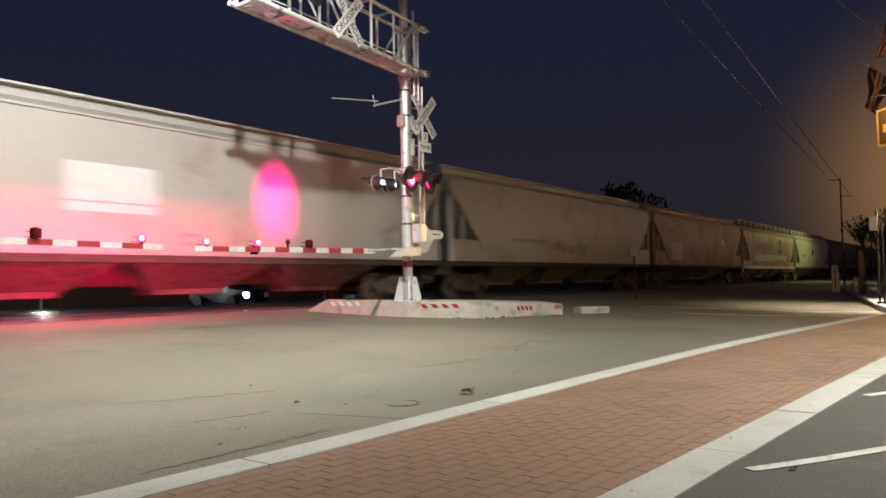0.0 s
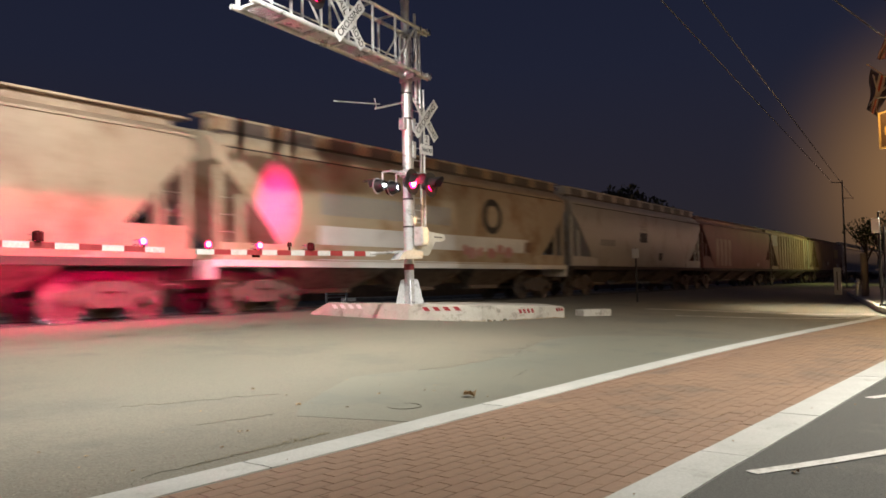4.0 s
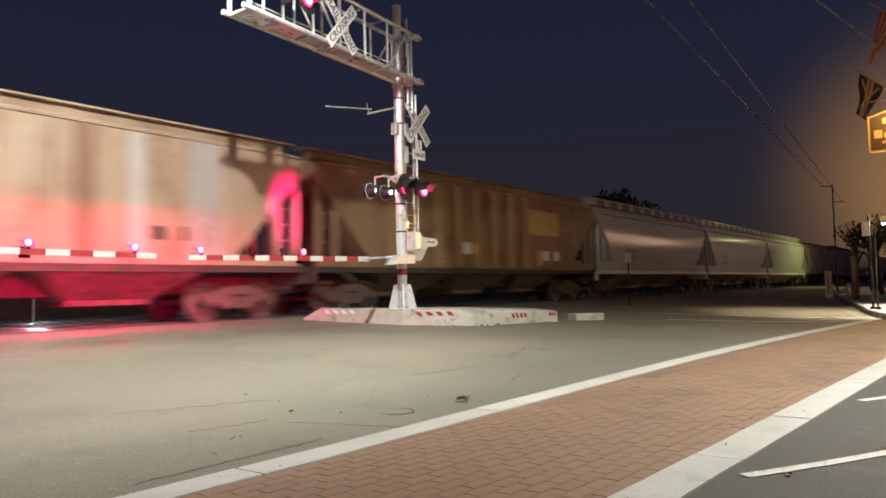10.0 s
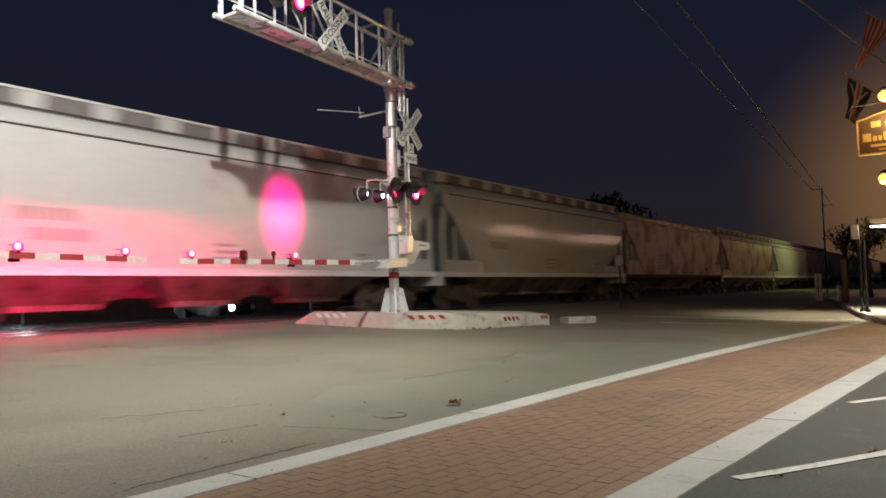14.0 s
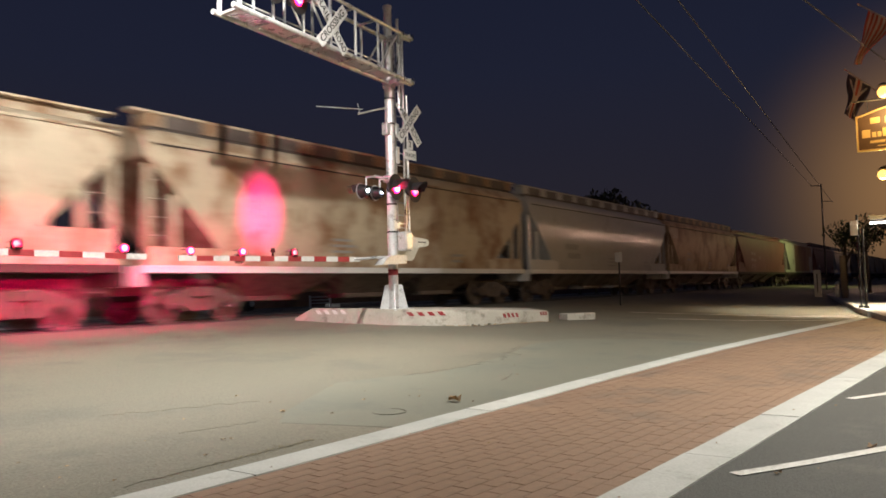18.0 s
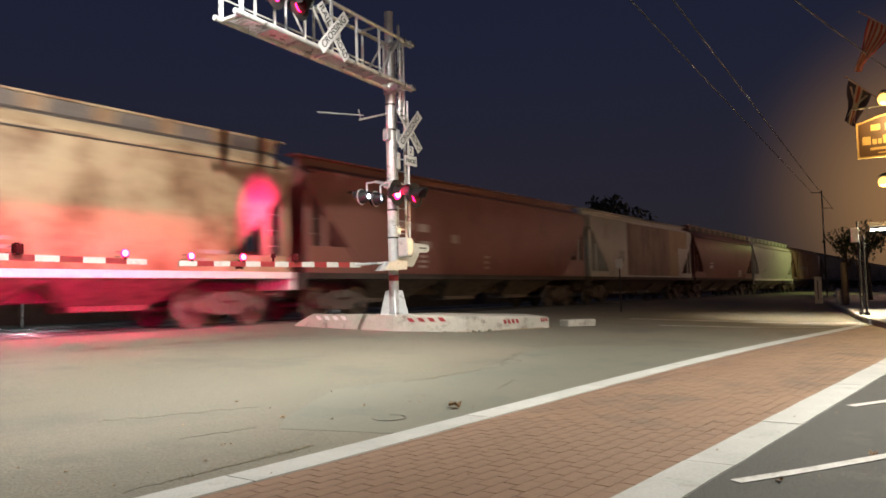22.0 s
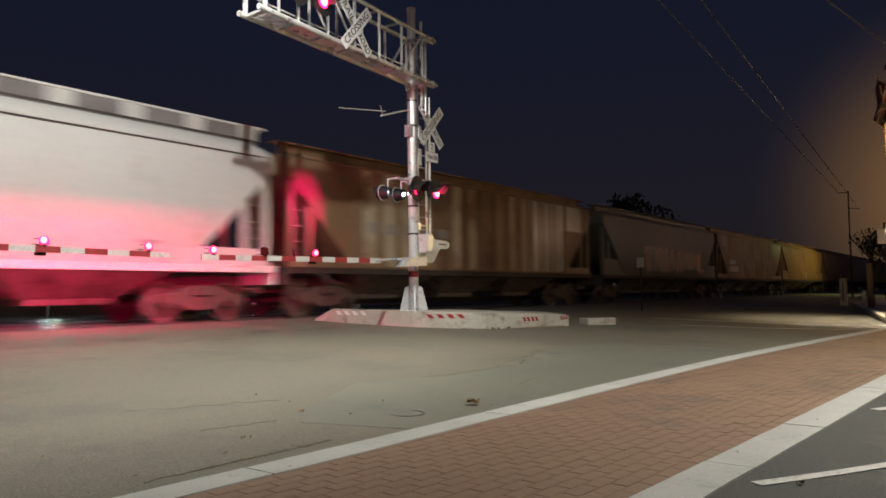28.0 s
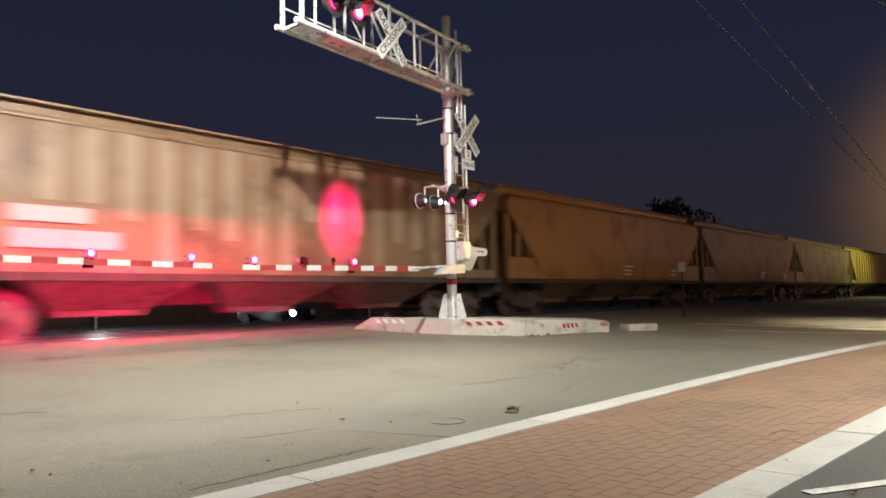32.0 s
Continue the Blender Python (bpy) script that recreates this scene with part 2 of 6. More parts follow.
M = dict(
    asphalt=surface("asphalt", (0.172, 0.163, 0.12), (0.213, 0.194, 0.142), 0.74, 0, 0.22, 48, 0.6, c=(0.147, 0.139, 0.107), wear=0.45, grain=0.75, low=0.35),
    asphalt_patch=surface("smooth_asphalt", (0.153, 0.155, 0.119), (0.184, 0.18, 0.136), 0.7, 0, 0.5, 70, 0.3, c=(0.135, 0.14, 0.112), wear=0.4, grain=0.5, low=0.5),
    moss=surface("dry_moss", (0.24, 0.205, 0.115), (0.33, 0.28, 0.17), 0.9, 0, 6, 60, 0.2, per_piece=0.3),
    dull_white=surface("dull_white_paint", (0.3, 0.265, 0.235), (0.2, 0.165, 0.14), 0.6, 0, 0.8, 14, 0.05, (1.0, 1.0, 0.4), c=(0.12, 0.09, 0.075), wear=0.6, grain=0.4),
    asphalt_dark=surface("asphalt_dark", (0.085, 0.087, 0.077), (0.115, 0.115, 0.101), 0.78, 0, 0.5, 60, 0.6, c=(0.14, 0.135, 0.115), wear=0.35, grain=0.8, low=0.35),
    crack=surface("crack_filler", (0.118, 0.114, 0.088), (0.15, 0.144, 0.11), 0.8, 0, 3, 60, 0.4),
    white_line=surface("white_road_paint", (0.62, 0.62, 0.56), (0.72, 0.71, 0.66), 0.6, 0, 2.0, 50, 0.3, c=(0.35, 0.33, 0.28), wear=0.35),
    band=surface("pale_concrete", (0.45, 0.46, 0.42), (0.54, 0.545, 0.505), 0.75, 0, 1.6, 70, 0.3, c=(0.38, 0.375, 0.335), wear=0.2, per_piece=0.05, grain=0.4),
    concrete=surface("barrier_concrete", (0.42, 0.4, 0.34), (0.52, 0.49, 0.42), 0.8, 0, 1.4, 50, 0.4, c=(0.25, 0.23, 0.19), wear=0.4),
    brick=surface("red_paver", (0.245, 0.153, 0.098), (0.305, 0.198, 0.127), 0.7, 0, 0.45, 60, 0.3, c=(0.19, 0.135, 0.095), wear=0.55, per_piece=0.03, grain=0.45),
    joint=surface("paver_joint", (0.212, 0.135, 0.089), (0.265, 0.173, 0.114), 0.9, 0, 3, 60, 0.4),
    galv=surface("galvanised_steel", (0.68, 0.69, 0.69), (0.8, 0.81, 0.81), 0.3, 0.5, 2.5, 40, 0.04, c=(0.42, 0.41, 0.39), wear=0.3),
    white=surface("white_sheet", (0.72, 0.72, 0.7), (0.8, 0.8, 0.78), 0.5, 0, 2, 40, 0.05, c=(0.5, 0.48, 0.44), wear=0.15),
    stripe_white=surface("white_reflective", (0.5, 0.49, 0.47), (0.6, 0.59, 0.56), 0.5, 0, 2, 40, 0.05, c=(0.36, 0.34, 0.32), wear=0.2),
    cream=surface("counterweight_paint", (0.64, 0.62, 0.53), (0.72, 0.7, 0.6), 0.5, 0, 2, 30, 0.08, c=(0.4, 0.34, 0.24), wear=0.25),
    red=surface("red_reflective", (0.27, 0.025, 0.03), (0.34, 0.035, 0.04), 0.45, 0, 5, 60, 0.03),
    black=surface("black_paint", (0.012, 0.012, 0.012), (0.02, 0.02, 0.02), 0.5, 0, 3, 40, 0.05),
    letter=surface("black_lettering", (0.02, 0.02, 0.02), (0.03, 0.03, 0.03), 0.6, 0, 3, 40, 0.02),
    rail=surface("rail_steel", (0.3, 0.28, 0.26), (0.42, 0.4, 0.38), 0.22, 0.9, 3, 30, 0.03, c=(0.16, 0.1, 0.07), wear=0.2),
    panel=surface("crossing_panel", (0.07, 0.062, 0.056), (0.11, 0.1, 0.09), 0.9, 0, 2, 40, 0.4, c=(0.14, 0.11, 0.09), wear=0.3),
    ballast=surface("ballast", (0.11, 0.1, 0.09), (0.19, 0.175, 0.16), 0.9, 0, 9, 30, 1.0),
    truck=surface("cast_steel_truck", (0.07, 0.055, 0.048), (0.12, 0.095, 0.08), 0.75, 0.1, 3, 30, 0.2, c=(0.16, 0.09, 0.055), wear=0.5),
    dark_sill=surface("dark_sill_paint", (0.045, 0.034, 0.029), (0.075, 0.055, 0.045), 0.8, 0, 2, 20, 0.1),
    dull_brown=surface("dull_brown_paint", (0.16, 0.125, 0.105), (0.24, 0.19, 0.16), 0.8, 0, 1.2, 20, 0.1, c=(0.1, 0.07, 0.055), wear=0.5),
    gravel=surface("loose_gravel", (0.2, 0.185, 0.14), (0.34, 0.31, 0.25), 0.85, 0, 3, 60, 0.2, per_piece=0.3),
    wheel=surface("wheel_steel", (0.12, 0.1, 0.09), (0.2, 0.17, 0.15), 0.45, 0.6, 4, 30, 0.1),
    bark=surface("bark", (0.06, 0.045, 0.035), (0.1, 0.08, 0.06), 0.9, 0, 6, 40, 0.8),
    leaf=surface("leaves", (0.035, 0.06, 0.02), (0.07, 0.1, 0.035), 0.6, 0, 1.2, 20, 0.1, per_piece=0.3),
    far_leaf=surface("far_leaves", (0.03, 0.036, 0.022), (0.045, 0.052, 0.03), 0.8, 0, 0.6, 8, 0.1, per_piece=0.3),
    roof_grey=surface("grey_roof_paint", (0.14, 0.125, 0.122), (0.21, 0.19, 0.185), 0.8, 0, 1, 20, 0.1),
    roof_dark=surface("dark_roof_paint", (0.1, 0.08, 0.07), (0.16, 0.13, 0.11), 0.8, 0, 1, 20, 0.1),
    wood=surface("weathered_wood", (0.24, 0.18, 0.125), (0.33, 0.26, 0.19), 0.8, 0, 3, 40, 0.3, (1, 1, 0.2)),
    dead_leaf=surface("dry_leaf", (0.3, 0.2, 0.1), (0.42, 0.3, 0.17), 0.7, 0, 9, 60, 0.2),
    wall=surface("brick_wall", (0.16, 0.085, 0.06), (0.22, 0.12, 0.085), 0.8, 0, 1, 30, 0.3),
    sign_brown=surface("sign_board", (0.1, 0.055, 0.02), (0.13, 0.075, 0.03), 0.45, 0, 3, 30, 0.05),
    gold=surface("gilt_trim", (0.7, 0.5, 0.16), (0.8, 0.6, 0.22), 0.35, 0.2, 4, 40, 0.05),
    flag_red=surface("flag_red", (0.34, 0.06, 0.035), (0.42, 0.08, 0.045), 0.8, 0, 4, 80, 0.1),
    flag_white=surface("flag_white", (0.42, 0.36, 0.3), (0.5, 0.44, 0.37), 0.8, 0, 4, 80, 0.1),
    flag_blue=surface("flag_blue", (0.045, 0.035, 0.05), (0.06, 0.045, 0.06), 0.8, 0, 4, 80, 0.1),
    line=surface("overhead_line", (0.08, 0.085, 0.1), (0.11, 0.115, 0.135), 0.95, 0, 3, 30, 0.0, grain=0.0),
    wire=surface("cable", (0.04, 0.04, 0.04), (0.07, 0.07, 0.07), 0.5, 0.2, 3, 30, 0.05),
    dark_glass=surface("unlit_lens", (0.06, 0.004, 0.006), (0.08, 0.006, 0.008), 0.25, 0, 8, 60, 0.05),
    red_on=glow("lit_red_lens", (1.0, 0.004, 0.06), 34.0),
    red_core=glow("lit_red_lens_centre", (1.0, 0.4, 0.6), 6.0),
    gate_on=glow("lit_gate_bulb", (1.0, 0.4, 0.5), 3.0),
    gate_lens=glow("lit_gate_lens", (1.0, 0.012, 0.09), 6.0),
    gate_rear=glow("gate_rear_emitter", (1.0, 0.0, 0.12), 210000.0),
    peep_on=glow("lit_white_peep", (0.75, 0.85, 1.0), 60.0),
    head_on=glow("lit_headlamp", (0.85, 0.93, 1.0), 60.0),
    flood_on=glow("lit_floodlight", (0.9, 0.95, 1.0), 500.0),
    tube_on=glow("lit_tube", (1.0, 0.97, 0.9), 9.0),
    streak_on=glow("added_window_glow", (1.0, 0.6, 0.42), 26.0),
    lantern_on=glow("lit_lantern", (1.0, 0.52, 0.12), 2.6),
)


# ---- mesh helpers ----
def mesh_of(name, bm, mat, smooth=None):
    me = bpy.data.meshes.new(name)
    bmesh.ops.recalc_face_normals(bm, faces=bm.faces)
    bm.to_mesh(me)
    bm.free()
    me.materials.append(mat)
    if smooth:
        me.shade_smooth()
        me.set_sharp_from_angle(angle=radians(smooth))
    return me


def part(name, bm, mat, parent=None, label="", smooth=None):
    ob = new(name, mesh_of(name, bm, mat, smooth) if isinstance(bm, bmesh.types.BMesh) else bm)
    ob.parent = parent
    if label:
        ob["label"] = label
    return ob


def thing(name, m, label, category, group="", kind=""):
    ob = new(name)
    ob.empty_display_size = 0.2
    ob.matrix_world = m
    return tagged(ob, label, category, group, kind)


def B():
    return bmesh.new()


def box(bm, x0, x1, y0, y1, z0, z1, bevel=0.0):
    vs = [bm.verts.new((x, y, z)) for x in (x0, x1) for y in (y0, y1) for z in (z0, z1)]
    fs = [bm.faces.new([vs[i] for i in f]) for f in ((0, 1, 3, 2), (4, 6, 7, 5), (0, 4, 5, 1), (2, 3, 7, 6), (0, 2, 6, 4), (1, 5, 7, 3))]
    if bevel:
        bmesh.ops.bevel(bm, geom=list({e for f in fs for e in f.edges}), offset=bevel, segments=1, affect="EDGES")
    return bm


def rod(bm, a, b, r, n=10, r2=None):
    a, b = Vector(a), Vector(b)
    q = (b - a).to_track_quat("Z", "Y")
    r2 = r if r2 is None else r2
    ring = [[], []]
    for k in range(n):
        w = 2 * math.pi * k / n
        for j, (p, rr) in enumerate(((a, r), (b, r2))):
            ring[j].append(bm.verts.new(p + q @ Vector((rr * math.cos(w), rr * math.sin(w), 0))))
    for k in range(n):
        bm.faces.new((ring[0][k], ring[0][(k + 1) % n], ring[1][(k + 1) % n], ring[1][k]))
    bm.faces.new(ring[0][::-1])
    bm.faces.new(ring[1])
    return bm


def bar(bm, a, b, w, h):
    """A rectangular bar from a to b, w across and h high."""
    a, b = Vector(a), Vector(b)
    d = (b - a).normalized()
    side = d.cross(Vector((0, 0, 1)))
    side = Vector((1, 0, 0)) if side.length < 1e-4 else side.normalized()
    up = side.cross(d)
    vs = [bm.verts.new(p + side * sx * w / 2 + up * sz * h / 2) for p in (a, b) for sx, sz in ((-1, -1), (1, -1), (1, 1), (-1, 1))]
    for f in ((0, 1, 2, 3), (7, 6, 5, 4), (0, 4, 5, 1), (1, 5, 6, 2), (2, 6, 7, 3), (3, 7, 4, 0)):
        bm.faces.new([vs[i] for i in f])
    return bm


def prism(bm, outline, z0, z1, top=None):
    """An upright prism over an outline; top: the heights of its upper corners."""
    lo = [bm.verts.new((x, y, z0 if not callable(z0) else z0(x, y))) for x, y in outline]
    hi = [bm.verts.new((x, y, top[i] if top else (z1 if not callable(z1) else z1(x, y)))) for i, (x, y) in enumerate(outline)]
    n = len(outline)
    for i in range(n):
        bm.faces.new((lo[i], lo[(i + 1) % n], hi[(i + 1) % n], hi[i]))
    bm.faces.new(lo[::-1])
    bm.faces.new(hi)
    return bm


def ground_z(y):
    if y < 3.7:
        return 0.0
    if y < 14.5:
        return 0.035 * (y - 3.7)
    if y < 22.0:
        return 0.378
    return max(-0.3, 0.378 - 0.05 * (y - 22.0))


# ---- ground, road and tracks ----
def sheet(bm, xs, ys, zf):
    grid = [[bm.verts.new((x, y, zf(x, y))) for y in ys] for x in xs]
    for i in range(len(xs) - 1):
        for j in range(len(ys) - 1):
            bm.faces.new((grid[i][j], grid[i + 1][j], grid[i + 1][j + 1], grid[i][j + 1]))
    return bm


def build_ground():
    xs = [-1500, -300, -80, -40, -20, -10, 0, 5, 10, 15, 20, 30, 40, 60, 90, 150, 400, 1500]
    ys = [-1500, -300, -60, -20, -5, 0, 1, 2, 3, 3.7, 5, 7, 9, 11, 13, 14.5, 18, 22, 25, 30, 36, 60, 150, 400, 1500]
    g = part("ground", sheet(B(), xs, ys, lambda x, y: ground_z(y) - 0.02), M["asphalt"])
    tagged(g, "worn grey-brown asphalt road, patched and cracked", "road", kind="structure")
    # darker parking strip in front of the crosswalk
    bm = prism(B(), [(-6, right_in(-6) - 0.275), (24, right_in(24) - 0.275), (24, -14), (-6, -14)], -0.03, 0.0)
    tagged(part("pavement_strip", bm, M["asphalt_dark"]), "dark newer asphalt of a parking strip", "road", kind="structure")


def left_out(s):
    k = s - 1.9
    if k < 0:
        return 3.6 - 0.051 * k
    return 3.6 + k * (-0.05101 + k * (0.008670 + k * (-0.0009927 + k * 0.00002579)))


def right_in(s):
    return 1.5 - 0.063 * (s - 3.2)


def build_crosswalk():
    walk_base = tagged(part("crosswalk", sheet(B(), [-4 + 1.25 * i for i in range(21)], [0.0, 0.5, 1.0], lambda x, v: v), M["joint"]),
                       "crosswalk of red brick pavers between two pale concrete bands", "crosswalk", kind="structure")
    me = walk_base.data
    for v in me.vertices:
        lo, hi = right_in(v.co.x), left_out(v.co.x) - 0.25
        v.co = (v.co.x, lo + (hi - lo) * v.co.z, -0.0018)
    # concrete bands, slab by slab
    cuts_l = [-4, -1.6, 0.6, 2.79, 5.2, 7.45, 9.9, 12.4, 15.0, 17.6, 20.0, 22.3]
    cuts_r = [-4, -1.4, 0.9, 2.7, 4.43, 5.96, 8.5, 10.9, 13.4, 16.0, 18.6, 20.6]
    for cuts, edge, w in ((cuts_l, lambda s: left_out(s), -0.255), (cuts_r, lambda s: right_in(s), -0.28)):
        for a, b in zip(cuts, cuts[1:]):
            a, b = a + 0.006, b - 0.006
            n = 5
            top = [(a + (b - a) * i / n, edge(a + (b - a) * i / n) + 0.006 * noise.noise((a * 3 + i, w * 9, 0))) for i in range(n + 1)]
            low = [(a + (b - a) * i / n, edge(a + (b - a) * i / n) + w + 0.012 * noise.noise((a * 5 + i * 2, w * 7, 3))) for i in range(n + 1)]
            part("concrete_slab", prism(B(), low + top[::-1], -0.05, 0.006 + 0.003 * random.random()), M["band"], walk_base)


def build_bricks():
    """Pavers in running bond, their courses along the crosswalk."""
    base = bpy.data.objects["crosswalk"]
    proto = []
    for k in range(6):
        bm = box(B(), -0.0985, 0.0985, -0.049, 0.049, -0.03, 0.0, 0.0012)
        for v in bm.verts:
            v.co += Vector((0.002 * noise.noise((k, v.co.x * 40, 0)), 0.002 * noise.noise((k, v.co.y * 60, 5)), 0.0008 * noise.noise((v.co.x * 9, v.co.y * 9, k))))
        proto.append(mesh_of("brick", bm, M["brick"]))
    rest_v, rest_f = [], []
    singles = 0
    for i in range(-19, 110):
        for j in range(18):
            s = i * 0.204 + (0.102 if j % 2 else 0)
            lo, hi = right_in(s), left_out(s) - 0.255
            y = lo + 0.055 + j * 0.1035
            if y > hi - 0.03:
                continue
            slope = -0.062
            tilt = slope + random.uniform(-0.012, 0.012)
            z = 0.001 + random.uniform(-0.0009, 0.0009)
            if 2.2 < s < 5.4 and singles < 300:
                ob = new("brick", proto[(i * 7 + j * 3) % 6])
                ob.parent = base
                ob.matrix_basis = Matrix.Translation((s, y, z)) @ Matrix.Rotation(tilt, 4, "Z")
                singles += 1
            else:
                c, q = math.cos(tilt), math.sin(tilt)
                n0 = len(rest_v)
                dz = [random.uniform(-0.0006, 0.0006) for _ in range(4)]
                for h, zz in ((0.1005, -0.025), (0.0995, 0.0)):
                    hw = 0.05 if zz < 0 else 0.0493
                    for q4, (dx, dy) in enumerate(((-h, -hw), (h, -hw), (h, hw), (-h, hw))):
                        rest_v.append((s + dx * c - dy * q, y + dx * q + dy * c, z + zz + (dz[q4] if zz == 0 else 0)))
                rest_f += [(n0 + 4, n0 + 5, n0 + 6, n0 + 7)] + [(n0 + k, n0 + (k + 1) % 4, n0 + 4 + (k + 1) % 4, n0 + 4 + k) for k in range(4)]
    me = bpy.data.meshes.new("bricks")
    me.from_pydata(rest_v, [], rest_f)
    me.materials.append(M["brick"])
    ob = new("bricks", me)
    ob.parent = base
    ob["kind"] = "stuff"


def stripe(name, pts, w, mat, label, category="road marking", lift=0.004, kind="structure"):
    """A flat strip of paint along points on the road."""
    bm = B()
    left, right = [], []
    for i, (x, y) in enumerate(pts):
        a, b = Vector(pts[max(0, i - 1)]), Vector(pts[min(len(pts) - 1, i + 1)])
        d = (b - a).normalized()
        nx, ny = -d.y, d.x
        ww = w(i) if callable(w) else w
        for lst, sg in ((left, 1), (right, -1)):
            px, py = x + nx * sg * ww / 2, y + ny * sg * ww / 2
            lst.append((bm.verts.new((px, py, ground_z(py) - 0.021 + lift)), bm.verts.new((px, py, ground_z(py) - 0.019 + lift))))
    for i in range(len(pts) - 1):
        bm.faces.new((left[i][1], right[i][1], right[i + 1][1], left[i + 1][1]))
        bm.faces.new((left[i][0], left[i][1], left[i + 1][1], left[i + 1][0]))
        bm.faces.new((right[i][1], right[i][0], right[i + 1][0], right[i + 1][1]))
    return tagged(part(name, bm, mat), label, category, kind=kind)


def wander(a, b, n, amp, seed):
    a, b = Vector(a), Vector(b)
    d = (b - a).normalized()
    return [tuple(a.lerp(b, i / n) + Vector((-d.y, d.x)) * amp * noise.noise((i * 0.5, seed, 0.3))) for i in range(n + 1)]


def build_markings():
    stripe("parking_line", [(4.08, 1.05), (4.55, 0.76), (5.05, 0.48), (5.9, 0.0)], 0.08, M["white_line"], "worn white painted parking line", lift=0.025)
    stripe("parking_line", [(7.05, 0.86), (7.5, 0.62), (8.3, 0.2), (9.2, -0.3)], 0.08, M["white_line"], "worn white painted parking line", lift=0.025)
    stripe("stop_line", [(21.6, 8.4), (21.9, 5.6), (22.2, 3.9), (22.7, 2.2)], 0.14, M["white_line"], "thin white painted line across a side street")
    stripe("stop_line", [(18.9, 6.6), (19.5, 4.6), (20.2, 3.2), (20.6, 2.5)], 0.1, M["white_line"], "thin white painted line across a side street")
    for a, b, n, amp, w, sd in (((3.3, 5.8), (4.76, 5.29), 14, 0.12, 0.014, 1), ((6.57, 5.24), (8.61, 5.24), 16, 0.2, 0.012, 3),
                                ((3.3, 4.75), (3.95, 4.6), 8, 0.05, 0.016, 4), ((8.6, 5.24), (10.8, 6.0), 14, 0.25, 0.015, 6),
                                ((2.0, 7.4), (2.9, 7.0), 8, 0.06, 0.02, 7), ((6.8, 4.15), (7.6, 4.4), 9, 0.06, 0.012, 8)):
        line = wander(a, b, 2 * n, amp, sd)
        # broken into short runs
        for q in range(0, 2 * n - 3, 5):
            run = line[q:q + 6]
            stripe("road_crack", run, lambda i, w=w, sd=sd + q: 0.38 * w * (0.3 + 0.9 * abs(noise.noise((i * 0.9, sd, 7)))), M["crack"], "faint dark crack in the worn asphalt", "crack", lift=0.003)
    # a smoother repair in the road beside the crosswalk
    edge = [(4.0, 4.45), (4.35, 4.75), (4.85, 5.05), (5.8, 5.55), (6.25, 5.45), (6.65, 5.38), (6.9, 5.15), (7.7, 5.2), (9.0, 5.4), (10.8, 5.95), (12.0, 5.9), (13.0, 4.6)]
    bm = B()
    cols = []
    for k in range(91):
        x = 4.0 + 0.1 * k
        (xa, ya), (xb, yb) = next((p, q) for p, q in zip(edge, edge[1:]) if x <= q[0] + 1e-6)
        hi = ya + (yb - ya) * (x - xa) / (xb - xa) + 0.03 * noise.noise((2.2 * x, 3.0, 0.0))
        lo = left_out(x) + 0.004
        if x < 4.35:
            lo = max(lo, 4.43 - 2.1 * (x - 4.0) + 0.03 * noise.noise((9.0 * x, 1.0, 0.0)))
        hi = max(hi, lo + 0.02)
        cols.append([[bm.verts.new((x, lo + (hi - lo) * v, ground_z(lo + (hi - lo) * v) - d)) for v in (0.0, 0.1, 0.3, 0.6, 0.85, 1.0)] for d in (0.0183, 0.022)])
    for (p, pl), (q, ql) in zip(cols, cols[1:]):
        for i in range(5):
            bm.faces.new((p[i], q[i], q[i + 1], p[i + 1]))
        bm.faces.new((p[5], q[5], ql[5], pl[5]))
        bm.faces.new((q[0], p[0], pl[0], ql[0]))
    tagged(part("road_repair", bm, M["asphalt_patch"]), "smoother grey-green asphalt repair in the road", "road", kind="structure")
    # an open joint with dry moss along the concrete band
    for k in range(7):
        a, b = 2.3 + 0.2 * k, 2.52 + 0.2 * k
        run = wander((a, 3.82 - 0.004 * k), (b, 3.82 - 0.004 * (k + 1)), 6, 0.03, 40 + k)
        stripe("road_crack", run, lambda i, k=k: 0.016 * (0.3 + 0.9 * abs(noise.noise((i * 0.9, k, 3)))), M["crack"], "open joint in the road along the concrete band", "crack", lift=0.003)
    rnd = random.Random(33)
    vs, fs = [], []
    for k in range(700):
        x = 2.55 + 1.2 * rnd.random() ** 0.7
        y = 3.81 + 0.026 * rnd.gauss(0, 1) * (0.4 + 0.6 * abs(math.sin(5.0 * x)))
        r, w = rnd.uniform(0.003, 0.008), rnd.uniform(0, 6)
        i, z = len(vs), ground_z(y) - 0.019
        vs += [(x + r * math.cos(w), y + r * math.sin(w), z), (x - r * math.cos(w), y - r * math.sin(w), z), (x + 0.5 * r, y, z + rnd.uniform(0.2, 0.6) * r)]
        fs.append((i, i + 1, i + 2))
    me = bpy.data.meshes.new("dry_moss")
    me.from_pydata(vs, [], fs)
    me.materials.append(M["moss"])
    tagged(new("dry_moss", me), "dry brown-green moss in the joint by the crosswalk", "moss", kind="stuff")
    # loose aggregate worn out of the road along the crosswalk
    rnd = random.Random(21)
    vs, fs = [], []
